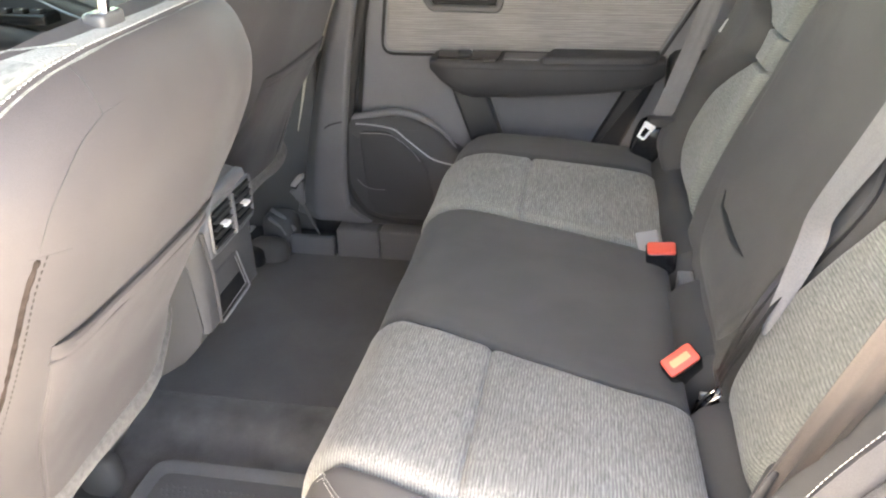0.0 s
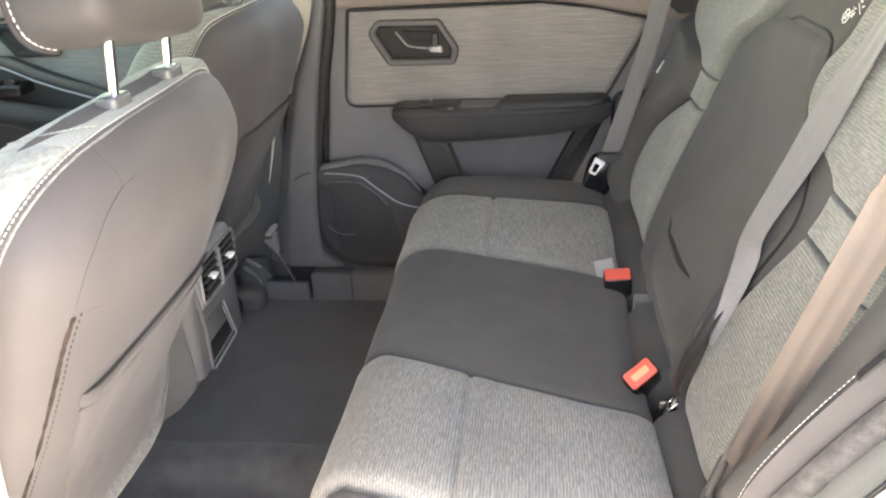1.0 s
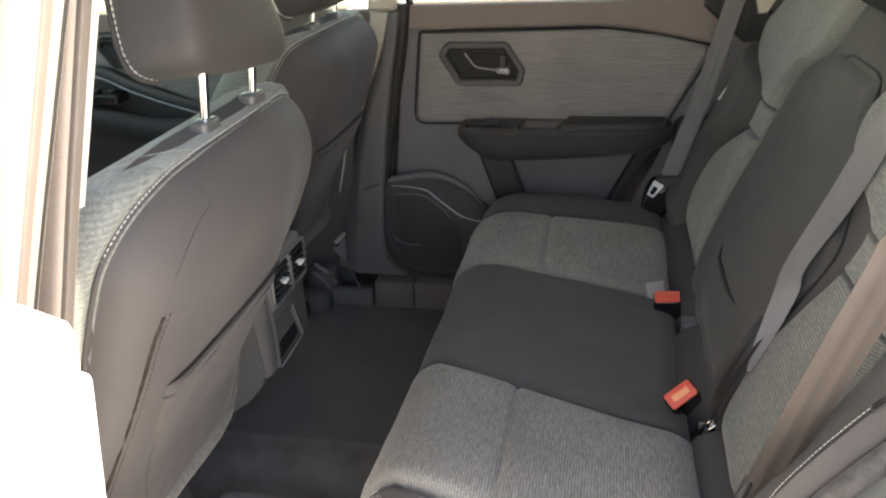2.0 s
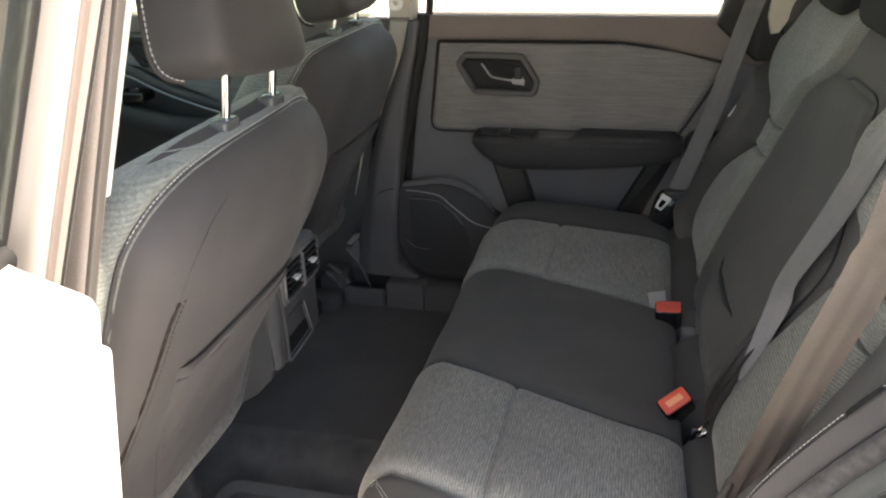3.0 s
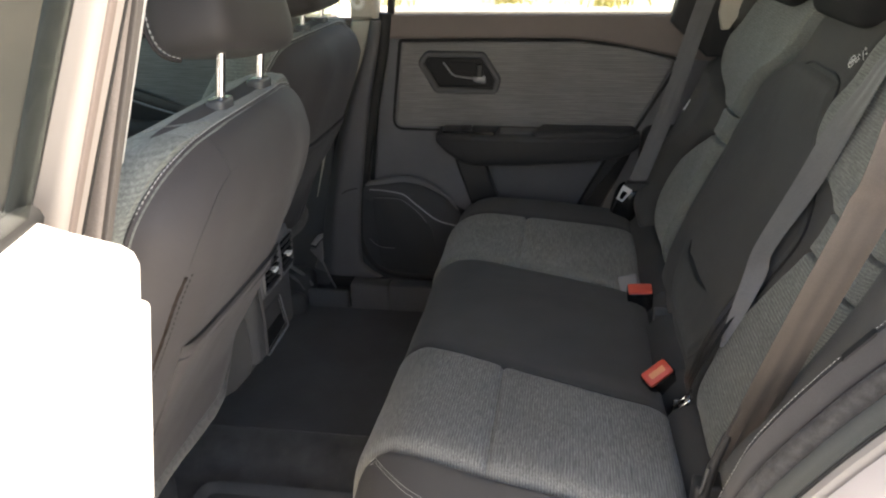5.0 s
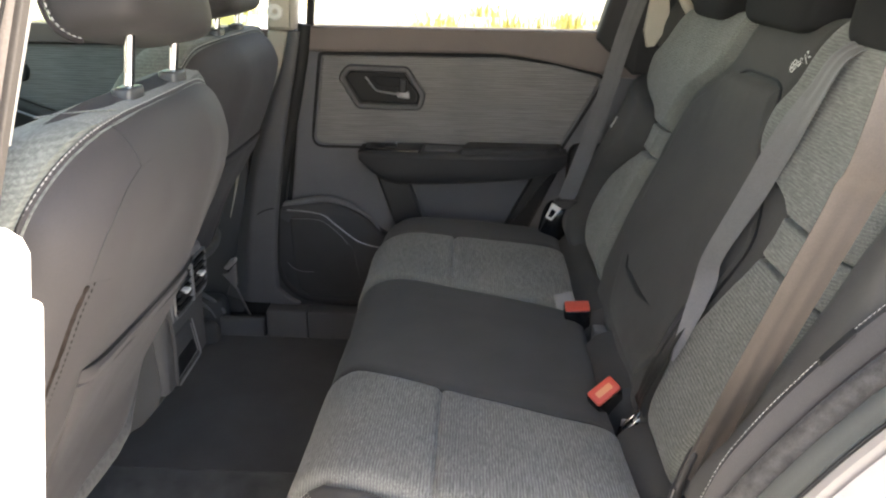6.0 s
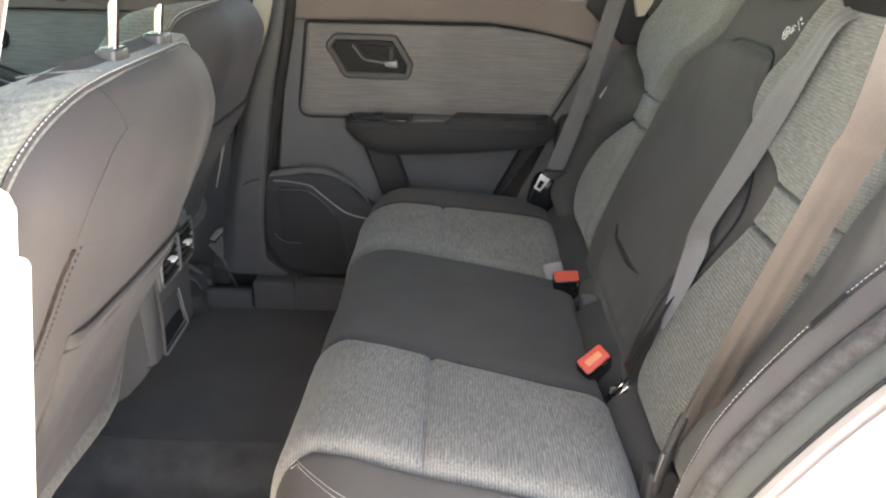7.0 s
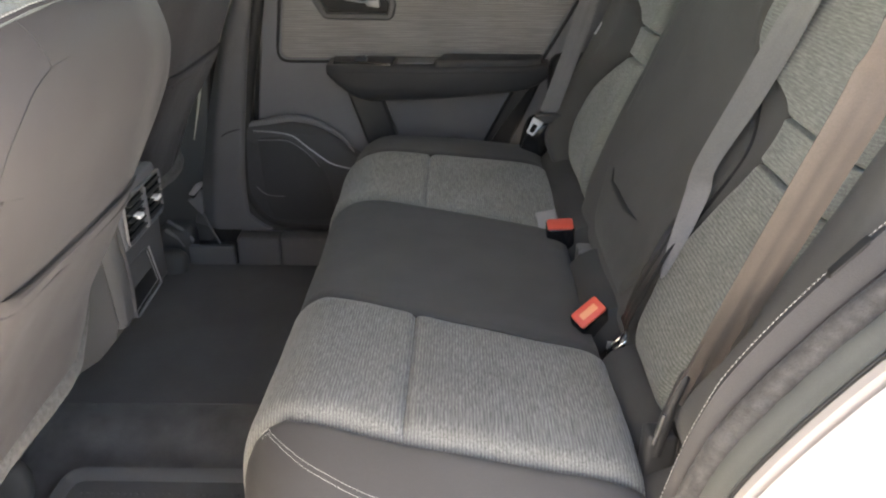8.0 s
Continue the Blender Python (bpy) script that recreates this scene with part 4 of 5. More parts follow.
# Pinched crease: its dark shade is a black tapered tube.
mesh_part("armrest_crease", *tube_mesh([B(y, zb(z), 0.0325) for y, z in ((0.135, 0.526), (0.10, 0.513), (0.06, 0.509), (-0.02, 0.512), (-0.085, 0.515))], [0.0006, 0.0026, 0.0050, 0.0046, 0.0008], 8), RUBBER, back, "black pull strap slot")
tube("tag", [(0.551, 0.652, 0.680), (0.566, 0.652, 0.706)], 0.0026, PRINT_WHITE, back, "small white label")
# printed child-seat symbols on the centre back
sy0, sz0 = -0.112, zb(0.921)


def print_ring(cy, cs, r, w):
    n = 24
    v, f = [], []
    for k in range(n):
        a = 2 * math.pi * k / n
        for rr in (r, r - w):
            v.append(B(cy + rr * math.cos(a), cs + rr * math.sin(a), 0.0235))
            v.append(B(cy + rr * math.cos(a), cs + rr * math.sin(a), 0.0225))
    for k in range(n):
        l = (k + 1) % n
        f += [(4 * k, 4 * l, 4 * l + 2, 4 * k + 2), (4 * k, 4 * k + 1, 4 * l + 1, 4 * l), (4 * k + 2, 4 * l + 2, 4 * l + 3, 4 * k + 3)]
    return v, f


marks = [print_ring(sy0, sz0, 0.0092, 0.0016)]
for a, c, r in (((0.004, -0.004), (-0.004, 0.004), 0.0009), ((0.003, 0.003), (0.000, 0.001), 0.0008), ((-0.001, -0.002), (-0.003, -0.003), 0.0008), ((-0.011, 0.006), (-0.015, 0.010), 0.0008), ((-0.013, 0.002), (-0.018, 0.006), 0.0008),
                ((-0.016, 0.001), (-0.021, 0.008), 0.0008), ((-0.012, 0.012), (-0.020, 0.012), 0.0008), ((-0.020, 0.018), (-0.038, 0.008), 0.0006), ((-0.024, 0.022), (-0.027, 0.020), 0.0016), ((-0.036, 0.016), (-0.039, 0.017), 0.0014)):
    marks.append(tube_mesh([B(sy0 + a[0], sz0 + a[1], 0.023), B(sy0 + c[0], sz0 + c[1], 0.023)], r, 5))
mesh_part("printed_symbols", *join(marks), PRINT_WHITE, back, "white printed child-seat symbols")


def blob_mesh(c, size, e=0.45, nu=36, nv=22, tilt=0.0, taper=0.0, slope=0.0):
    """A soft rounded block (superellipsoid)."""
    def pw(v, k):
        return math.copysign(abs(v) ** k, v)
    v, f = [], []
    ct, st = math.cos(tilt), math.sin(tilt)
    for j in range(nv + 1):
        b = -math.pi / 2 + math.pi * j / nv
        for i in range(nu):
            a = 2 * math.pi * i / nu
            x = size[0] * pw(math.cos(b), e) * pw(math.cos(a), e * 1.2)
            y = size[1] * pw(math.cos(b), e) * pw(math.sin(a), e * 1.2)
            z = size[2] * pw(math.sin(b), e)
            y *= 1 + taper * z / size[2]
            x += 0.003 * noise.noise((y * 9, z * 9, c[1]))
            v.append((c[0] + x * ct + z * st, c[1] + y, c[2] + z * ct - x * st + slope * y))
    for j in range(nv):
        for i in range(nu):
            k = (i + 1) % nu
            f.append((j * nu + i, j * nu + k, (j + 1) * nu + k, (j + 1) * nu + i))
    return v, f


for cy, w, zc in ((0.40, 0.120, 1.040), (0.03, 0.150, 1.050), (-0.36, 0.130, 1.048)):
    hr = mesh_part("headrest", *blob_mesh((0.728, cy, zc), (0.045, w, 0.088), 0.28, tilt=0.15, taper=0.04), HEAD_DARK, bench, "dark knit headrest")
    for dy in (-0.06, 0.06):
        mesh_part("post", *tube_mesh([(0.722, cy + dy, 0.95), (0.728, cy + dy, zc - 0.06)], 0.0055, 10), CHROME, hr, "chrome post")


# ---- front seats ----
def edge_curve(pairs):
    c = catmull(pairs, 12)
    return lambda z: np.interp(z, c[:, 0], c[:, 1])


SEAT_OUT = edge_curve([(0.26, 0.258), (0.34, 0.276), (0.45, 0.288), (0.66, 0.293), (0.76, 0.294), (0.805, 0.293), (0.846, 0.284), (0.879, 0.244), (0.899, 0.181), (0.906, 0.109)])
SEAT_IN = edge_curve([(0.26, 0.200), (0.36, 0.202), (0.45, 0.200), (0.55, 0.198), (0.65, 0.243), (0.76, 0.300), (0.82, 0.288), (0.855, 0.262), (0.873, 0.245), (0.887, 0.225), (0.897, 0.19), (0.906, 0.10)])


def seat_out(z):
    return float(SEAT_OUT(z))


def seat_in(z):
    return float(SEAT_IN(z))


def front_seat(yc, out, dx, label):
    """out: -1 or 1, the side towards the door. dx: how far it is slid."""
    seat = thing("front_seat", (-0.45 + dx, yc, 0.03), label, "car seat", group="front seats")

    def S(u, v, h):
        return (-0.180 - 0.02 * smooth01((-u - 0.05) / 0.15) + dx + 0.37 * (v - 0.83) + 0.94 * h, yc + u * out, v - 0.30 * h)

    PUFF, E = (lambda v: 0.040 + 0.030 * smooth01((v - 0.48) / 0.25)), (0.12, 0.12, 0.0, 0.10)
    V1 = 0.906

    def lift(u, v):
        return PUFF(v) * cover((u + seat_in(v)) / E[0]) * cover((seat_out(v) - u) / E[1]) * cover((V1 - v) / E[3])

    hem = lerp([(-0.26, 0.440), (-0.211, 0.420), (-0.12, 0.385), (-0.04, 0.372), (0.068, 0.362), (0.25, 0.352), (0.30, 0.350)])

    def SC(u, v, h):
        return S(u, v + (hem(u) - 0.325) * smooth01((0.60 - v) / 0.275), h)

    pad("back_cover", BACK_VINYL, seat, SC, 0.325, V1, lambda v: -seat_in(v), seat_out, 54, 60, PUFF, E, 0.04, label="smooth warm grey back cover", ripple=0.0012)
    # u > 0 is the door side
    outline = np.array([(-seat_in(z), z) for z in np.linspace(0.60, 0.906, 60)] + [(seat_out(z), z) for z in np.linspace(0.906, 0.60, 60)])
    rings = [(inset(outline, d), h) for d, h in ((0.002, -0.008), (0.0, 0.0), (-0.010, 0.002), (-0.017, 0.010), (-0.021, 0.030), (-0.020, 0.060), (-0.010, 0.094), (0.012, 0.118), (0.045, 0.130), (0.09, 0.132))]
    n = len(outline)
    fv = [(-0.180 - 0.02 * smooth01((-u - 0.05) / 0.15) + dx + 0.37 * (v - 0.83) - h, yc + u * out, min(v, 0.905) + 0.25 * max(0.0, v - 0.905) + 0.06 * min(max(h, 0), 0.045) - 0.29 * max(h - 0.05, 0.0)) for ring, h in rings for u, v in ring]
    ff = [(r * n + k, r * n + (k + 1) % n, (r + 1) * n + (k + 1) % n, (r + 1) * n + k) for r in range(len(rings) - 1) for k in range(n)]
    ff += [tuple(range((len(rings) - 1) * n, len(rings) * n)), tuple(reversed(range(n)))]
    fc = mesh_part("front_cover", fv, ff, CLOTH_FRONT, seat, "heather grey cloth front")
    fc.data.materials.append(TOP_KNIT)
    for poly in fc.data.polygons:
        c = poly.center + ORIGIN[seat]
        if abs(c.y - yc - 0.01 * out) < 0.145 and c.z > 0.89:
            poly.material_index = 1
    mesh_part("top_seam", *tube_mesh([(-0.152 + dx - 0.055 * k, yc + out * (0.118 + 0.030 * k + 0.03 * k * k), 0.9115 + 0.002 * math.sin(1.9 * k)) for k in np.linspace(0, 1, 14)], 0.0009, 6), TOP_KNIT, seat)
    edge = [S(seat_out(z), z, 0.003) for z in np.linspace(0.50, 0.9059, 110)] + [S(-seat_in(z), z, 0.003) for z in np.linspace(0.9059, 0.80, 50)]
    mesh_part("piping", *tube_mesh(edge, 0.0028, 7), BACK_VINYL, seat)
    stitches("stitching", [np.array(p) + np.array((0.001, 0, 0.0035)) for p in edge], seat, 0.0043, 0.0023, 0.0008 if dx == 0 else 0.0013)
    # map pocket, hanging on the cover
    def SP(u, v, h):
        return SC(u, v, h + lift(u, v))

    pk = pad("pocket", BACK_VINYL, seat, SP, 0.372, 0.684, lambda v: -0.120 - 0.03 * smooth01((0.60 - v) / 0.1), lambda v: 0.221 - 0.20 * max(0.0, 0.68 - v), 34, 26, 0.007, (0.035, 0.03, 0.0, 0.012), 0.004, label="map pocket", ripple=0.0025)
    # Shadow gap at the pocket mouth, drawn as a thin black tube.
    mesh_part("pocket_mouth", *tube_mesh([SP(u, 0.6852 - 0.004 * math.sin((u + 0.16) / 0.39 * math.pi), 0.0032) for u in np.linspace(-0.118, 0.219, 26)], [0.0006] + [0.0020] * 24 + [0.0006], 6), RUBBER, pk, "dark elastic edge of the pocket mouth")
    for line, r in (([(0.145, 0.903), (0.150, 0.890), (0.154, 0.877)], 0.0007), ([(0.154, 0.877), (0.196, 0.862), (0.231, 0.832), (0.244, 0.792)], 0.0007), ([(0.154, 0.877), (0.09, 0.879), (0.012, 0.874)], 0.0004), ([(0.252, 0.788), (0.235, 0.787), (0.212, 0.783)], 0.0006)):
        mesh_part("cover_seam", *tube_mesh([SP(u, v, -0.0001) for u, v in catmull(line, 8)], r, 5), ROLL, seat)
    slot = catmull([(0.788, 0.243), (0.752, 0.251), (0.695, 0.256), (0.62, 0.258), (0.50, 0.262), (0.40, 0.264)], 8)
    mesh_part("side_slot", *tube_mesh([SP(u, v, -0.0025) for v, u in slot], [0.001] + [0.0040 + 0.0012 * noise.noise((k * 0.8, 0, 0)) for k in range(len(slot) - 2)] + [0.001], 8), SLOT_BROWN, seat, "dark side slot")
    stitches("slot_teeth", [SP(u - 0.0055, v, 0.0012) for v, u in slot], seat, 0.004, 0.003, 0.0009, SEAM, "toothed edge of the slot")
    pad("hem", HEM, seat, SP, 0.329, 0.378, -0.204, 0.27, 44, 12, 0.015, (0.012, 0.012, 0.022, 0.022), 0.006, label="fuzzy pale hem of the back cover", ripple=0.004)
    mesh_part("pocket_fold", *tube_mesh([SP(u, 0.664 - 0.004 * math.sin((u + 0.16) / 0.39 * math.pi), 0.0035) for u in np.linspace(-0.112, 0.222, 26)], [0.001] + [0.0042] * 24 + [0.001], 8), BACK_VINYL, pk)
    mesh_part("pocket_welt", *tube_mesh([SP(0.217 - 0.20 * max(0.0, 0.68 - v), v, 0.0016) for v in np.linspace(0.352, 0.655, 20)], 0.0026, 6), BACK_VINYL, pk)
    mesh_part("pull_tab", *tube_mesh([SP(-0.168 + 0.010 * math.sin(a), 0.600 + 0.020 * math.cos(a), 0.001) for a in np.linspace(0.2, 2.9, 8)], 0.0014, 6), SLOT_BROWN, seat)
    # headrest
    yp = yc + (0.033 if dx == 0 else 0.010)
    yh, zh, HW, TP, SL = (yc + 0.021, 1.080, 0.105, -0.36, -0.16) if dx == 0 else (yc, 1.055, 0.136, -0.10, 0.0)
    hr = mesh_part("headrest", *blob_mesh((-0.192 + dx, yh, zh), (0.060, HW, 0.115), 0.36, tilt=-0.20, taper=TP, slope=SL), HEAD_VINYL, seat, "dark headrest")
    seam = []
    for b in np.linspace(0.9, -1.25, 40):
        k, e = math.pi + 1.05, 0.36
        pw = lambda q, n: math.copysign(abs(q) ** n, q)
        x, y, z = 0.0608 * pw(math.cos(b), e) * pw(math.cos(k), e * 1.2), (HW + 0.001) * pw(math.cos(b), e) * pw(math.sin(k), e * 1.2), 0.116 * pw(math.sin(b), e)
        y *= 1 + TP * z / 0.115
        seam.append((-0.192 + dx + x * math.cos(-0.2) + z * math.sin(-0.2), yh + y, zh + z * math.cos(-0.2) - x * math.sin(-0.2) + SL * y))
    stitches("headrest_stitching", seam, seat, 0.0046, 0.0026, 0.0009 if dx == 0 else 0.0012)
    mesh_part("headrest_welt", *tube_mesh([np.array(p) + np.array((-0.004, -0.001, -0.002)) for p in seam], 0.003, 6), SEAM, seat)
    for dy in (-0.069, 0.069):
        mesh_part("post", *tube_mesh([(-0.174 + dx, yp + dy, 0.908), (-0.160 + dx, yp + dy, 1.01)], 0.0058, 12), CHROME, seat, "chrome headrest post")
        sl = rounded([(-0.013, -0.021), (0.013, -0.021), (0.013, 0.021), (-0.013, 0.021)], 0.010)
        plate("post_sleeve", sl, lambda u, v, h: (-0.174 + dx + u, yp + dy + v, 0.916 + h), -0.012, 0.007, 0.004, SLEEVE, seat, "grey plastic post sleeve")
    # cushion and base
    pad("seat_cushion", CLOTH, seat, lambda u, v, h: (v + dx, yc + u * out, 0.36 + h - 0.15 * (v + 0.4)), -0.90, -0.44, -0.25, 0.25, 16, 16, 0.05, (0.08, 0.08, 0.1, 0.02), 0.12, label="heather grey cushion")
    box("seat_base", (-0.82 + dx, yc - 0.20, 0.14), (-0.52 + dx, yc + 0.20, 0.27), TRIM_DARK, seat, bev=0.02)
    for dy in (-0.19, 0.19):
        box("rail", (-0.80 + dx, yc + dy - 0.02, 0.035), (-0.50 + dx, yc + dy + 0.02, 0.105), TRIM_DARK, seat, bev=0.006)
        mesh_part("rail_cap", *blob_mesh((-0.515 + dx, yc + dy, 0.080), (0.040, 0.024, 0.045), 0.6), SIDE_TRIM, seat, "dark rail end cap")
    return seat


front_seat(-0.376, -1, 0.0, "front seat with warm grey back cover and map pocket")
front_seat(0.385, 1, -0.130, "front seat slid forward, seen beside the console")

# ---- centre console ----
con = thing("centre_console", (-0.6, -0.01, 0.03), "charcoal centre console with rear air vents and open tray", "console")
CS = lambda u, v, h: (-0.290 + h - 0.03 * (0.57 - v), u, v)
body = rounded([(-0.114, 0.336), (0.098, 0.336), (0.098, 0.50), (0.070, 0.575), (-0.075, 0.575), (-0.114, 0.50)], [0.01, 0.01, 0.05, 0.03, 0.03, 0.05])
plate("console_body", body, CS, -0.62, 0.0, 0.022, CONSOLE, con)
plate("console_skirt", rounded([(-0.308, 0.352), (-0.318, 0.322), (-0.350, 0.285), (-0.400, 0.250), (-0.52, 0.20), (-0.56, 0.03), (-0.90, 0.03), (-0.90, 0.47), (-0.315, 0.47)], 0.01), lambda u, v, h: (u, h, v), -0.1162, 0.0975, 0.004, CONSOLE, con, "curved lower side of the console")
plate("console_foot", rounded([(-0.105, 0.03), (0.088, 0.03), (0.092, 0.33), (-0.110, 0.33)], 0.01), CS, -0.62, -0.45, 0.02, SIDE_TRIM, con)
vp = plate("vent_panel", rounded([(-0.092, 0.468), (0.084, 0.468), (0.088, 0.520), (0.060, 0.572), (-0.062, 0.572), (-0.096, 0.520)], 0.012), CS, -0.004, 0.010, 0.007, TRIM, con)
fr = rounded([(-0.082, 0.476), (0.076, 0.476), (0.078, 0.552), (-0.084, 0.552)], 0.012)
mesh_part("vent_frame", *tube_mesh([CS(u, v, 0.011) for u, v in np.vstack([fr, fr[:1]])], 0.0024, 8), VENT_EDGE, vp, "satin vent frame")
for y0 in (-0.078, 0.002):
    vent = plate("air_vent", rounded([(y0, 0.481), (y0 + 0.068, 0.481), (y0 + 0.068, 0.547), (y0, 0.547)], 0.006), CS, 0.004, 0.0115, 0.001, GLOSS_BLACK, vp, "black air vent")
    for k in range(5):
        z = 0.488 + 0.0130 * k
        mesh_part("slat", *box_mesh((-0.292, y0 + 0.003, z), (-0.274, y0 + 0.065, z + 0.0022), 0.0008), TRIM_DARK, vent)
    mesh_part("vent_tab", *box_mesh((-0.285, y0 + 0.026, 0.512), (-0.269, y0 + 0.044, 0.5175), 0.0012), TONGUE, vent, "bright vent tab")
mesh_part("vent_divider", *box_mesh((-0.292, -0.0085, 0.479), (-0.2745, -0.000, 0.549), 0.002), TRIM, vp)
TRAY = rounded([(-0.073, 0.343), (0.040, 0.350), (0.004, 0.437), (-0.079, 0.437)], 0.008)
# No real hollow: flush plates carry the tray's shaded depth as dark colour.
tray = plate("tray_back", TRAY, CS, -0.004, 0.001, 0.0005, SIDE_TRIM, con, "dark open tray")
plate("tray_shade", rounded([(-0.072, 0.346), (0.031, 0.353), (0.014, 0.392), (-0.074, 0.392)], 0.004), CS, 0.0, 0.0022, 0.0005, DEEP_BLACK, tray)
mesh_part("tray_rim", *tube_mesh([CS(u, v, 0.006) for u, v in catmull([(-0.074, 0.344), (-0.03, 0.346), (0.034, 0.3495), (0.037, 0.356), (0.020, 0.397), (0.004, 0.437)], 6)], 0.0015, 8), LEVER_GREY, tray, "grey tray rim")
mesh_part("tray_lip", *tube_mesh([CS(u, v, 0.004) for u, v in ((-0.070, 0.354), (0.030, 0.3605), (0.0, 0.430))], 0.0009, 6), LEVER_GREY, tray)
mesh_part("edge_strip", *tube_mesh(catmull([CS(-0.104, 0.525, 0.004), CS(-0.092, 0.47, 0.005), CS(-0.081, 0.42, 0.004), CS(-0.076, 0.345, 0.003)], 8), 0.0034, 8), CONSOLE, con)

# ---- seat belts and buckles ----
X = (1, 0, 0)
fbelt = thing("seat_belt", (0.45, 0.58, 0.5), "grey belt hanging at the far rear seat with tongue", "seat belt", group="rear seat belts")
fp = [(0.672, 0.655, 1.27), (0.625, 0.66, 1.10), (0.568, 0.652, 0.908), (0.513, 0.628, 0.700), (0.447, 0.590, 0.508)]
mesh_part("webbing", *band_mesh(fp, [(1, 0.1, -0.25)] * 5, 0.042, wave=0.0012), BELT_GREY, fbelt)
box("belt_guide", (0.418, 0.572, 0.492), (0.478, 0.600, 0.512), TRIM_DARK, fbelt, "black tongue body", bev=0.006)
tg = rounded([(-0.010, -0.038), (0.010, -0.038), (0.016, 0.0), (-0.016, 0.0)], 0.003)
TS = lambda u, v, h: (0.424 + 0.75 * u + 0.5 * v, 0.572 - 0.3 * v * 0 - h, 0.500 + 0.9 * v - 0.45 * u)
tn = plate("tongue", tg, TS, 0.0, 0.003, 0.001, TONGUE, fbelt, "bright metal tongue")
plate("tongue_slot", rounded([(-0.0055, -0.032), (0.0055, -0.032), (0.007, -0.012), (-0.007, -0.012)], 0.002), TS, 0.0025, 0.0036, 0.0004, GLOSS_BLACK, tn)
mesh_part("retractor_cover", *blob_mesh((0.436, 0.625, 0.435), (0.045, 0.035, 0.060), 0.6, tilt=0.2), GLOSS_BLACK, fbelt, "black rounded belt cover")
mesh_part("lap_loop", *band_mesh([(0.447, 0.590, 0.508), (0.420, 0.600, 0.46), (0.412, 0.615, 0.41), (0.43, 0.63, 0.38)], [(1, 0.2, 0)] * 4, 0.044), TRIM_DARK, fbelt)

cbelt = thing("seat_belt", (0.55, -0.2, 0.6), "grey centre belt running down the seat back", "seat belt", group="rear seat belts")
cpth = [(0.715, -0.300, 0.985), (0.662, -0.292, 0.963), (0.638, -0.281, 0.909), (0.622, -0.256, 0.850), (0.600, -0.232, 0.765), (0.562, -0.230, 0.675), (0.525, -0.250, 0.600), (0.492, -0.276, 0.542), (0.466, -0.288, 0.479), (0.470, -0.268, 0.447)]
csid = [(-0.07, -0.98, -0.19), (-0.07, -0.98, -0.18), (-0.01, -0.95, -0.3), (0.3, -0.88, -0.38), (0.43, -0.86, -0.26), (0.44, -0.9, -0.08), (0.56, -0.83, -0.02), (0.22, -0.96, 0.15), (0.02, -0.99, -0.05), (0.05, -0.99, 0.10)]
fold = [(0.550, -0.238, 0.638), (0.533, -0.255, 0.596), (0.516, -0.272, 0.559), (0.505, -0.284, 0.535)]
cwid = [0.047, 0.047, 0.047, 0.045, 0.041, 0.036, 0.031, 0.024, 0.015, 0.004]
upper = [tuple(np.array(p) - np.array(d) * (0.047 - w) * (0.35 if k < 6 else 0.0)) for k, (p, d, w) in enumerate(zip(cpth[:6] + fold, csid, cwid))]
mesh_part("webbing", *band_mesh(upper, csid[:6] + [(0.75, -0.58, -0.30), (0.80, -0.45, -0.35), (0.85, -0.38, -0.32), (0.87, -0.37, -0.32)], cwid, wave=0.0016), BELT_GREY, cbelt)
# Same belt below the fold, its shade given by near-black webbing.
mesh_part("lower_webbing", *band_mesh([(0.545, -0.236, 0.622), (0.526, -0.246, 0.592)] + cpth[7:], [(0.80, -0.52, -0.28), (0.75, -0.62, -0.20), (0.45, -0.88, 0.05)] + csid[8:], [0.008, 0.020, 0.028, 0.030, 0.032], wave=0.0015), BELT_SHADED, cbelt, "dark folded lower webbing")
lt = (0.468, -0.226, 0.392)
box("latch_plate", (lt[0] - 0.012, lt[1] - 0.004, lt[2] - 0.030), (lt[0] + 0.008, lt[1] + 0.002, lt[2] + 0.010), SATIN, cbelt, "bright latch plate", bev=0.002)
for dy in (0.0, -0.016):
    tube("latch_bar", catmull([(0.446, -0.250 + dy, 0.384), (0.456, -0.249 + dy, 0.404), (0.472, -0.248 + dy, 0.424), (0.500, -0.244 + dy, 0.434)], 5), 0.0026, CHROME, cbelt)
box("mini_buckle", (0.452, -0.266, 0.352), (0.502, -0.222, 0.392), GLOSS_BLACK, cbelt, "black folding latch", bev=0.008)
mesh_part("latch_hook", *tube_mesh(catmull([(0.470, -0.262, 0.392), (0.468, -0.262, 0.418), (0.480, -0.254, 0.436), (0.498, -0.246, 0.440)], 5), 0.0055, 8), GLOSS_BLACK, cbelt, "black latch hook")

nbelt = thing("seat_belt", (0.47, -0.52, 0.5), "taupe outer belt running up from the seat side", "seat belt", group="rear seat belts")
npth = [(0.477, -0.526, 0.512), (0.486, -0.530, 0.545), (0.503, -0.553, 0.635), (0.526, -0.602, 0.784), (0.541, -0.630, 0.875), (0.549, -0.650, 0.948), (0.58, -0.665, 1.26)]
mesh_part("webbing", *band_mesh(npth, [(0.85, 0.30, -0.30)] * 7, 0.049, wave=0.0022), BELT_TAUPE, nbelt)
tube("anchor_bracket", catmull([(0.452, -0.530, 0.45), (0.458, -0.532, 0.50), (0.466, -0.532, 0.535), (0.474, -0.530, 0.560)], 6), [0.007] * 8 + [0.006] * 8 + [0.005, 0.003, 0.001], TRIM_DARK, nbelt, "black anchor stalk")
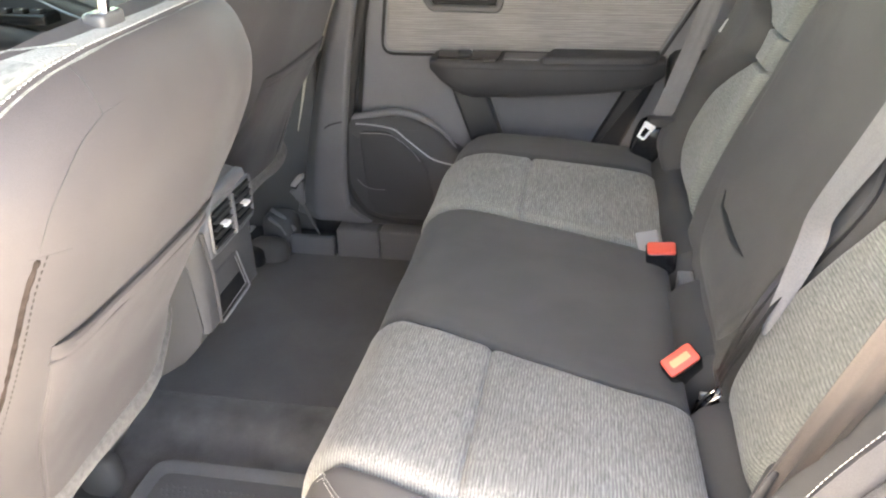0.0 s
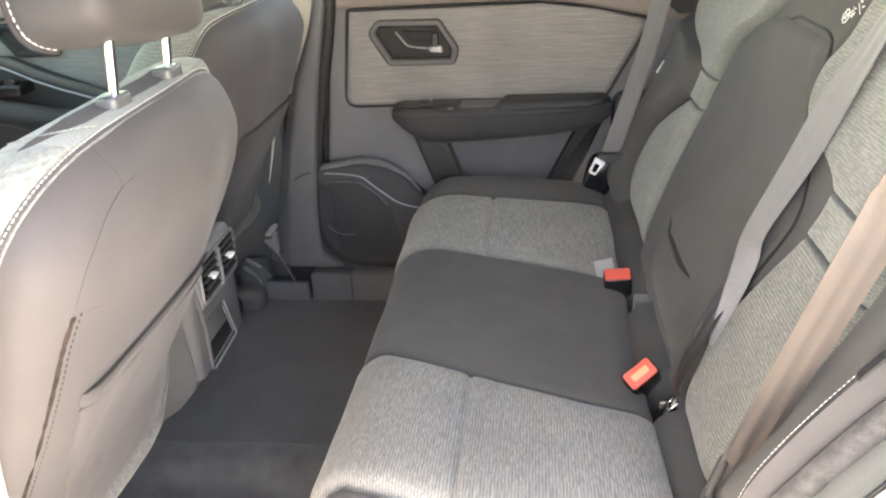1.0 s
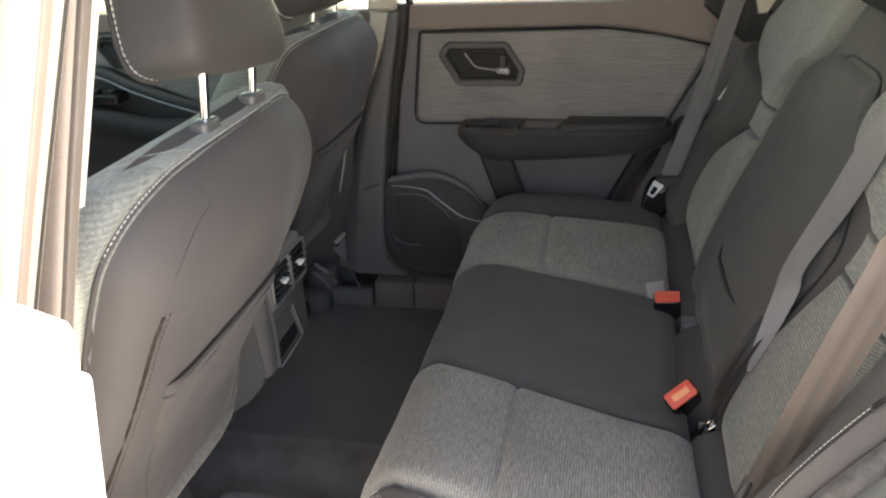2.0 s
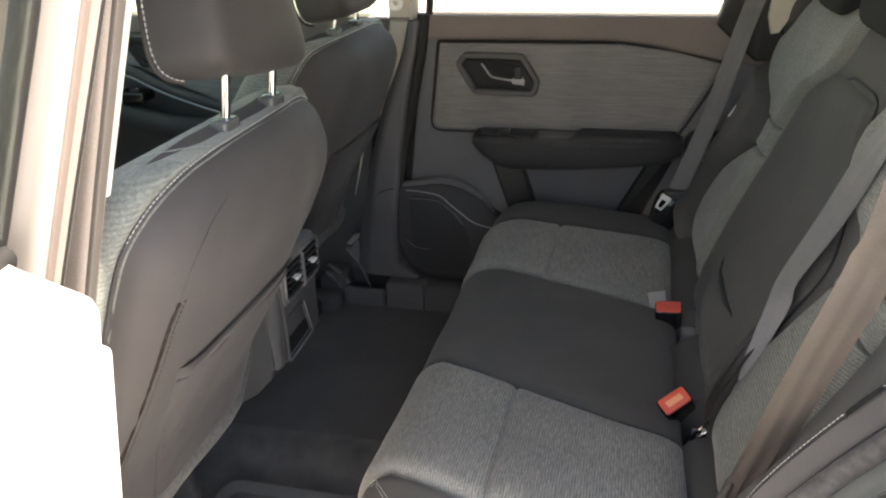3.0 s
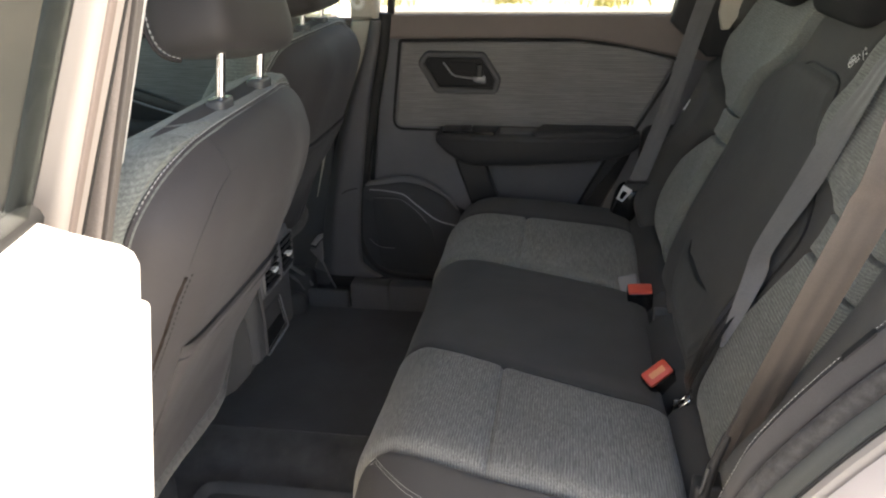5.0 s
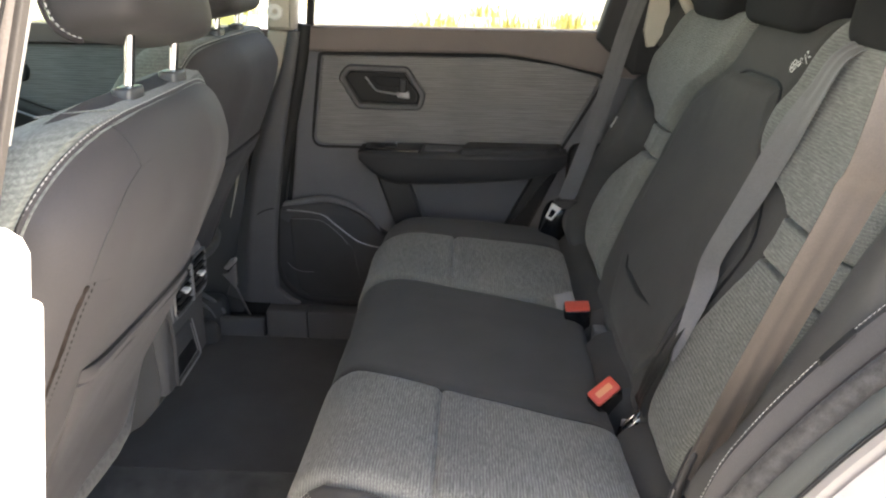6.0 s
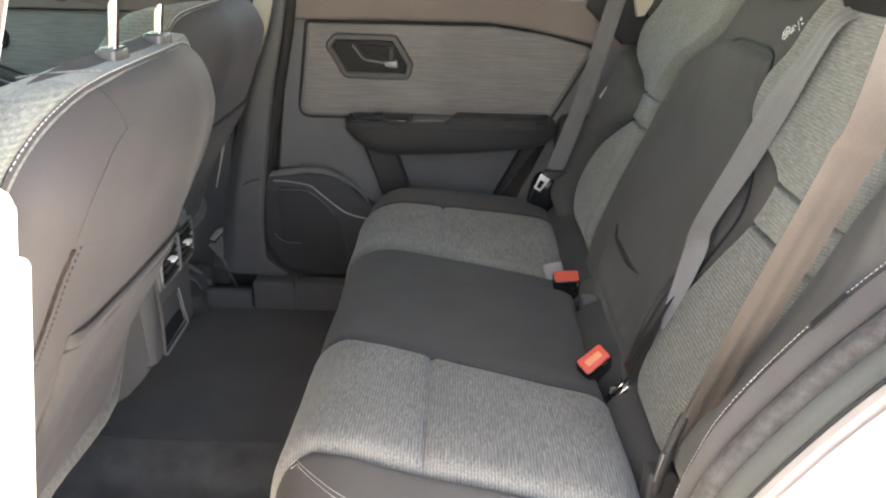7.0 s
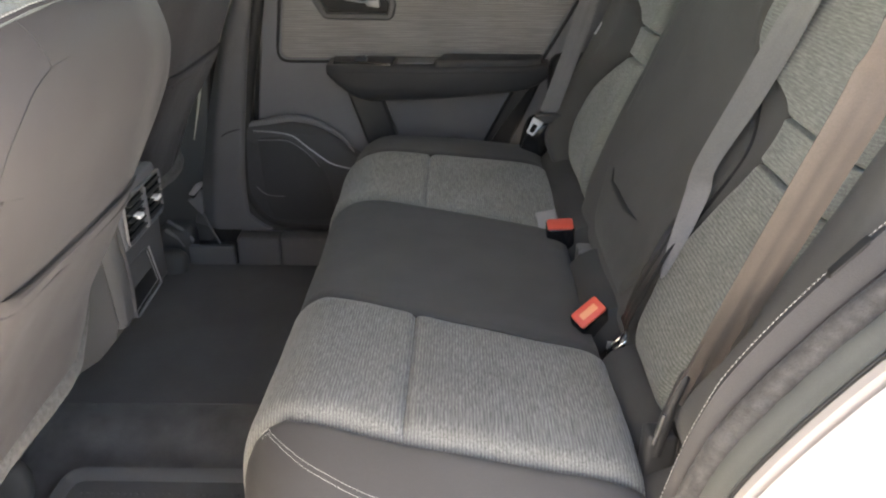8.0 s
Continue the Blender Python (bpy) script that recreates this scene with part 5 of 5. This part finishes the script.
tube("anchor_pin", [(0.447, -0.537, 0.468), (0.450, -0.539, 0.490), (0.453, -0.539, 0.508)], 0.0022, SLEEVE, nbelt, "dark steel pin")
box("anchor_foot", (0.440, -0.535, 0.42), (0.475, -0.505, 0.475), TRIM_DARK, nbelt, bev=0.006)


def buckle(at, turn, label):
    bk = thing("belt_buckle", at, label, "buckle", group="belt buckles")
    m = Matrix.Translation(at) @ Euler([radians(a) for a in turn]).to_matrix().to_4x4()
    o = rounded([(-0.025, -0.015), (0.025, -0.015), (0.025, 0.015), (-0.025, 0.015)], 0.006)
    plate("buckle_body", o, lambda u, v, h: tuple(m @ Vector((u, v, h))), -0.065, 0.0, 0.004, GLOSS_BLACK, bk)
    o2 = rounded([(-0.023, -0.0135), (0.023, -0.0135), (0.023, 0.0135), (-0.023, 0.0135)], 0.005)
    rb = plate("release_button", o2, lambda u, v, h: tuple(m @ Vector((u, v, h))), -0.003, 0.004, 0.002, RED_PLASTIC, bk, "red release button")
    return bk, m, rb


b1, m1, rb1 = buckle((0.426, -0.224, 0.448), (30, -32, 25), "black buckle with red button on the near seat")
plate("button_print", rounded([(-0.014, -0.005), (0.014, -0.005), (0.014, 0.005), (-0.014, 0.005)], 0.002), lambda u, v, h: tuple(m1 @ Vector((u, v, h))), 0.003, 0.0046, 0.0004, plain("orange_print", (0.75, 0.30, 0.15), 0.5), rb1)
buckle((0.423, 0.098, 0.444), (16, -4, 0), "black buckle with red button between the seats")
gb = thing("belt_buckle", (0.425, 0.155, 0.42), "grey buckle lying behind the red buttoned one", "buckle", group="belt buckles")
mg = Matrix.Translation((0.406, 0.138, 0.428)) @ Euler((radians(62), radians(-14), 0)).to_matrix().to_4x4()
og = rounded([(-0.019, -0.018), (0.019, -0.018), (0.019, 0.026), (-0.019, 0.026)], 0.004)
plate("buckle_body", og, lambda u, v, h: tuple(mg @ Vector((u, v, h))), -0.06, 0.0, 0.003, plain("buckle_grey", (0.20, 0.19, 0.19), 0.5), gb)

# soft roll and fixing points in the gap between cushion and back
roll = thing("gap_cover", (0.47, 0, 0.38), "dark grey vinyl roll closing the gap behind the cushion", "seat trim")
for y0, y1 in ((-0.64, -0.262), (-0.205, 0.035), (0.065, 0.62)):
    ys = np.linspace(y0, y1, 14)
    mesh_part("roll", *tube_mesh([(0.485, y, 0.378 + 0.003 * math.sin(y * 30)) for y in ys], [0.02] + [0.060] * 12 + [0.02], 14), ROLL, roll)
for y in (0.050, 0.20):
    box("anchor_tag", (0.448, y - 0.016, 0.392), (0.474, y + 0.016, 0.424), TAG_GREY, roll, "grey child-seat anchor tag", bev=0.004)


# ---- near side: door opening edge beside the seat ----
side = thing("door_opening_trim", (0.5, -0.68, 0.5), "layered trim, felt seal and white body edge of the open doorway", "door frame", "structure")


def sweep(name, rows, mat, label=""):
    """A surface through several curves laid side by side; thickened downwards."""
    cs = [catmull(r, 8) for r in rows]
    n = len(cs[0])
    v = [tuple(p) for c in cs for p in c]
    f = [(r * n + i, r * n + i + 1, (r + 1) * n + i + 1, (r + 1) * n + i) for r in range(len(cs) - 1) for i in range(n - 1)]
    return mesh_part(name, v, f, mat, side, label)


def arc(y, pts):
    return [(x, y, z) for x, z in pts]


C1 = [(0.440, 0.44), (0.453, 0.506), (0.467, 0.555), (0.485, 0.601), (0.527, 0.668), (0.588, 0.746), (0.68, 0.84), (0.78, 0.93)]


def shift(c, dx, dz):
    return [(x + dx, z + dz) for x, z in c]


FT, FL, RL, WE = shift(C1, 0, -0.036), shift(C1, 0, -0.060), shift(C1, 0, -0.056), shift(C1, 0, -0.074)
sweep("seat_side_panel", [arc(-0.585, shift(C1, 0.02, -0.02)), arc(-0.600, C1), arc(-0.606, shift(C1, -0.004, -0.004)), arc(-0.612, shift(C1, -0.004, -0.020)), arc(-0.617, FT), arc(-0.618, shift(FT, 0.02, -0.02))], PANEL_SIDE, "smooth charcoal side panel")
stitches("stitching", [(x - 0.001, -0.602, z + 0.0035) for x, z in catmull(C1, 8)], side, 0.0036, 0.0018, 0.0004)
cc = catmull(shift(C1, 0, -0.048), 20)
mesh_part("felt_seal", *tube_mesh([(x + 0.003, -0.625 + 0.0008 * noise.noise((k * 0.25, 5, 0)), z + 0.0008 * noise.noise((k * 0.4, 9, 0))) for k, (x, z) in enumerate(cc)], [0.0125 + 0.0008 * noise.noise((k * 0.33, 2, 0)) for k in range(len(cc))], 14), FLEECE, side, "fuzzy grey felt seal")
mesh_part("felt_seam", *tube_mesh([(x - 0.001, -0.6175, z + 0.001) for x, z in catmull(FT, 8)], 0.0007, 6), SEAM, side)
sweep("sill_plastic", [arc(-0.628, shift(FL, 0.012, -0.016)), arc(-0.634, FL), arc(-0.652, shift(FL, -0.002, 0.003)), arc(-0.657, shift(FL, -0.002, 0.000)), arc(-0.672, RL), arc(-0.674, shift(RL, 0.012, -0.012))], SILL_TRIM, "grey plastic edge")
plate("stitch_tab", rounded([(-0.022, -0.006), (0.022, -0.006), (0.022, 0.004), (-0.022, 0.004)], 0.003), lambda u, v, h: (0.566 + 0.62 * u, -0.606 - v, 0.722 + 0.785 * u + h), 0.0, 0.004, 0.001, RUBBER, side)
mesh_part("rubber_lip", *tube_mesh([(x + 0.001, -0.6755, z - 0.002) for x, z in catmull(RL, 8)], 0.0018, 8), RUBBER, side)
# White flange; the darker paint stands for its shade.
sweep("body_flange", [arc(-0.676, shift(RL, 0.006, -0.008)), arc(-0.679, shift(RL, 0.0, -0.004)), arc(-0.686, shift(RL, -0.001, -0.009)), arc(-0.691, shift(WE, 0.004, -0.006)), arc(-0.692, shift(WE, 0.02, -0.02))], PAINT_SHADED, "white flange, its shade put into the paint")
sweep("body_edge", [arc(-0.6915, shift(WE, 0.004, -0.004)), arc(-0.693, WE), arc(-0.700, shift(WE, 0.001, -0.003)), arc(-0.735, shift(WE, 0.012, -0.024)), arc(-0.790, shift(WE, 0.05, -0.07)), arc(-0.860, shift(WE, 0.16, -0.14)), arc(-0.885, shift(WE, 0.34, -0.22))], PAINT_HALF_SHADED, "white body edge, its shade put into the paint")
box("rocker", (-0.5, -0.86, -0.20), (0.47, -0.70, 0.06), WHITE_PAINT, side, bev=0.03)
box("rear_quarter", (0.62, -0.86, -0.2), (1.5, -0.74, 0.90), WHITE_PAINT, side, bev=0.05)
box("quarter_pillar", (0.78, -0.74, 0.85), (1.0, -0.62, 1.32), WHITE_PAINT, side, bev=0.03)

# ---- near side: centre pillar ----
nb = thing("pillar_3", (-0.2, -0.74, 0.1), "white painted centre pillar with grey seal and beige trim", "pillar", "structure")


def leaned(x0, z0, x1, z1, y0, y1, w, d, n=10, z_low=0.05):
    """An upright bar that leans; w along x, d along y."""
    secs = []
    for k in range(n + 1):
        z = z_low + (z1 - z_low) * k / n
        x = x0 + (x1 - x0) * (max(z, 0.45) - z0) / (z1 - z0)
        y = y0 + (y1 - y0) * (max(z, z0) - z0) / (z1 - z0)
        o = rounded([(x - w / 2, y - d / 2), (x + w / 2, y - d / 2), (x + w / 2, y + d / 2), (x - w / 2, y + d / 2)], min(w, d) * 0.3, 4)
        secs.append([(a, b, z) for a, b in o])
    return loft(secs)


# White post; the darker paint stands for its shade.
mesh_part("painted_post", *leaned(-0.196, 0.86, -0.025, 1.32, -0.770, -0.750, 0.058, 0.05), PAINT_SHADED, nb, "pale painted pillar face")
mesh_part("pillar_seal", *leaned(-0.181, 0.86, -0.042, 1.32, -0.712, -0.690, 0.030, 0.030), SEAL_PALE, nb, "grey rubber door seal")
mesh_part("taupe_groove", *leaned(-0.168, 0.86, 0.003, 1.32, -0.7775, -0.762, 0.006, 0.011), BROWN_TOP, nb, "taupe groove along the painted edge")
mesh_part("dark_gap", *leaned(-0.168, 0.86, 0.003, 1.32, -0.7590, -0.739, 0.006, 0.0030), RUBBER, nb)
mesh_part("seal_edge", *leaned(-0.1645, 0.86, -0.0255, 1.32, -0.7165, -0.6945, 0.007, 0.012), SEAL_GREY, nb, "brown-grey inner edge of the seal")
mesh_part("seal_lip", *leaned(-0.196, 0.86, -0.058, 1.32, -0.728, -0.705, 0.008, 0.02), SEAL_GREY, nb)
mesh_part("upper_trim", *leaned(-0.166, 0.92, -0.042, 1.32, -0.682, -0.662, 0.014, 0.02, z_low=0.915), WHITE_PAINT, nb, "pale upper pillar trim")
mesh_part("lower_trim", *leaned(-0.224, 0.86, -0.218, 0.915, -0.690, -0.68, 0.045, 0.06), TRIM, nb, "charcoal lower pillar trim")

# ---- near side: open rear door and front door outside ----
od = thing("door_3", (-0.1, -1.2, 0.0), "white rear door standing open beside the camera", "car door", "structure")
ax = Vector((0.20, -0.98))
p1, p2 = Vector((-0.162, -0.820)), Vector((-0.048, -0.855))
q = lambda p, k: tuple(p + ax * k)
plan = rounded([tuple(p1 + Vector((-0.06, 0.0))), tuple(p1), tuple(p2), q(p2, 0.95), q(p1, 0.95), q(p1 + Vector((-0.06, 0.0)), 0.95)], [0.01, 0.004, 0.022, 0.03, 0.03, 0.02], 6)
DS = lambda u, v, h: (u - 0.15 * max(0.0, 0.87 - h), v, h)
plate("door_shell", plan, DS, -0.15, 0.912, 0.018, WHITE_PAINT, od, "white painted door shell")
pl2 = rounded([tuple(p1 + Vector((0.0, -0.01))), tuple(p2 + Vector((0.002, 0.002))), q(p2 + Vector((0.002, 0)), 0.93), q(p1, 0.93)], 0.012)
plate("inner_flange", pl2, DS, -0.13, 0.862, 0.006, WHITE_PAINT, od)
plate("trim_panel", rounded([q(p2 + Vector((0.0, 0.0)), 0.42), q(p2 + Vector((0.05, 0.0)), 0.44), q(p2 + Vector((0.05, 0)), 0.90), q(p2, 0.92)], 0.01), DS, -0.10, 0.90, 0.01, TRIM, od, "charcoal inner trim")
tube("belt_seal", [(*q(p1, 0.0), 0.912), (*q(p1, 0.4), 0.915), (*q(p1, 0.9), 0.925)], 0.012, RUBBER, od, "black window seal")
tube("window_post", catmull([(-0.188, -0.815, 0.89), (-0.162, -0.82, 0.937), (-0.120, -0.822, 1.03), (-0.078, -0.824, 1.124), (-0.04, -0.83, 1.22), (0.0, -0.86, 1.30)], 6), 0.010, RUBBER, od, "black window post")
tube("window_top", catmull([(0.0, -0.86, 1.30), (0.10, -1.2, 1.33), (0.18, -1.6, 1.25), (0.10, -1.76, 0.95)], 6), 0.02, WHITE_PAINT, od)
# Faint shade of a pressing in the white shell, as a grey blob.
mesh_part("dimple", *blob_mesh((-0.064, -0.912, 0.812), (0.004, 0.005, 0.014), 0.9, 12, 8), SEAL_GREY, od, "pressed dimple")
gp = mesh_part("pane", *plate_mesh(rounded([(0.02, 0.90), (0.88, 0.92), (0.80, 1.25), (0.10, 1.30), (0.03, 1.2)], 0.02), lambda u, v, h: (p1.x + ax.x * u + 0.45 * (v - 0.9) - h, p1.y + ax.y * u, v), -0.002, 0.002, 0.0005), PANE, od, "window glass")
gp.visible_shadow = False

nd = thing("door_4", (-0.9, -0.8, 0.0), "closed white front door seen from outside", "car door", "structure")
box("door_skin", (-1.45, -0.88, -0.15), (-0.27, -0.74, 0.875), WHITE_PAINT, nd, bev=0.04)
mesh_part("pillar_cover", *leaned(-0.235, 0.90, -0.06, 1.32, -0.805, -0.785, 0.085, 0.02, z_low=0.87), plain("brown_cover", (0.095, 0.074, 0.062), 0.3), nd, "glossy brown pillar cover")
pn = mesh_part("pane", *plate_mesh(rounded([(-1.25, 0.88), (-0.36, 0.88), (-0.30, 1.28), (-0.85, 1.28)], 0.02), lambda u, v, h: (u, -0.79 + 0.28 * (v - 0.88) - h, v), -0.002, 0.002, 0.0005), PANE_TINT, nd, "window glass")
pn.visible_shadow = False

# ---- small fittings by the far sill ----
fit_ = thing("belt_anchor", (-0.40, 0.62, 0.2), "front belt anchor with pale webbing stub and steel cable", "seat belt anchor")
AN = lambda u, v, h: (u, 0.617 - h, v)
plate("anchor_cap", rounded([(-0.427, 0.291), (-0.410, 0.313), (-0.393, 0.321), (-0.393, 0.309), (-0.414, 0.287)], 0.003), AN, -0.012, 0.006, 0.003, GREY_PLASTIC, fit_, "grey anchor cap")
plate("webbing_stub", rounded([(-0.432, 0.275), (-0.413, 0.281), (-0.400, 0.300), (-0.394, 0.302), (-0.394, 0.246), (-0.401, 0.236)], 0.003), AN, -0.006, 0.004, 0.002, TRIM, fit_, "grey triangular webbing stub")
plate("anchor_slot", rounded([(-0.427, 0.288), (-0.396, 0.307), (-0.396, 0.298), (-0.414, 0.278)], 0.002), AN, -0.012, 0.001, 0.001, DEEP_BLACK, fit_)
tube("cable", [(-0.399, 0.617, 0.240), (-0.386, 0.622, 0.20), (-0.368, 0.630, 0.150)], 0.0028, TAG_GREY, fit_, "grey anchor cable")
rc = thing("rail_cover", (-0.5, 0.62, 0.07), "dark plastic seat rail cover with two ribs beside the sill", "seat rail cover")
mesh_part("cover", *blob_mesh((-0.545, 0.605, 0.082), (0.030, 0.030, 0.030), 0.6), DEEP_BLACK, rc, "black rail end")
mesh_part("shroud", *blob_mesh((-0.515, 0.640, 0.085), (0.055, 0.035, 0.040), 0.7), SIDE_TRIM, rc)
mesh_part("shroud_back", *blob_mesh((-0.505, 0.715, 0.100), (0.048, 0.040, 0.068), 0.5), SIDE_TRIM, rc)
for p, r in (([(-0.520, 0.694, 0.183), (-0.508, 0.690, 0.177), (-0.483, 0.690, 0.159), (-0.458, 0.690, 0.128)], 0.0055), ([(-0.525, 0.684, 0.162), (-0.515, 0.680, 0.156), (-0.493, 0.680, 0.139), (-0.481, 0.680, 0.117)], 0.0050)):
    tube("rib", catmull(p, 6), r, TRIM, rc, "grey rib")
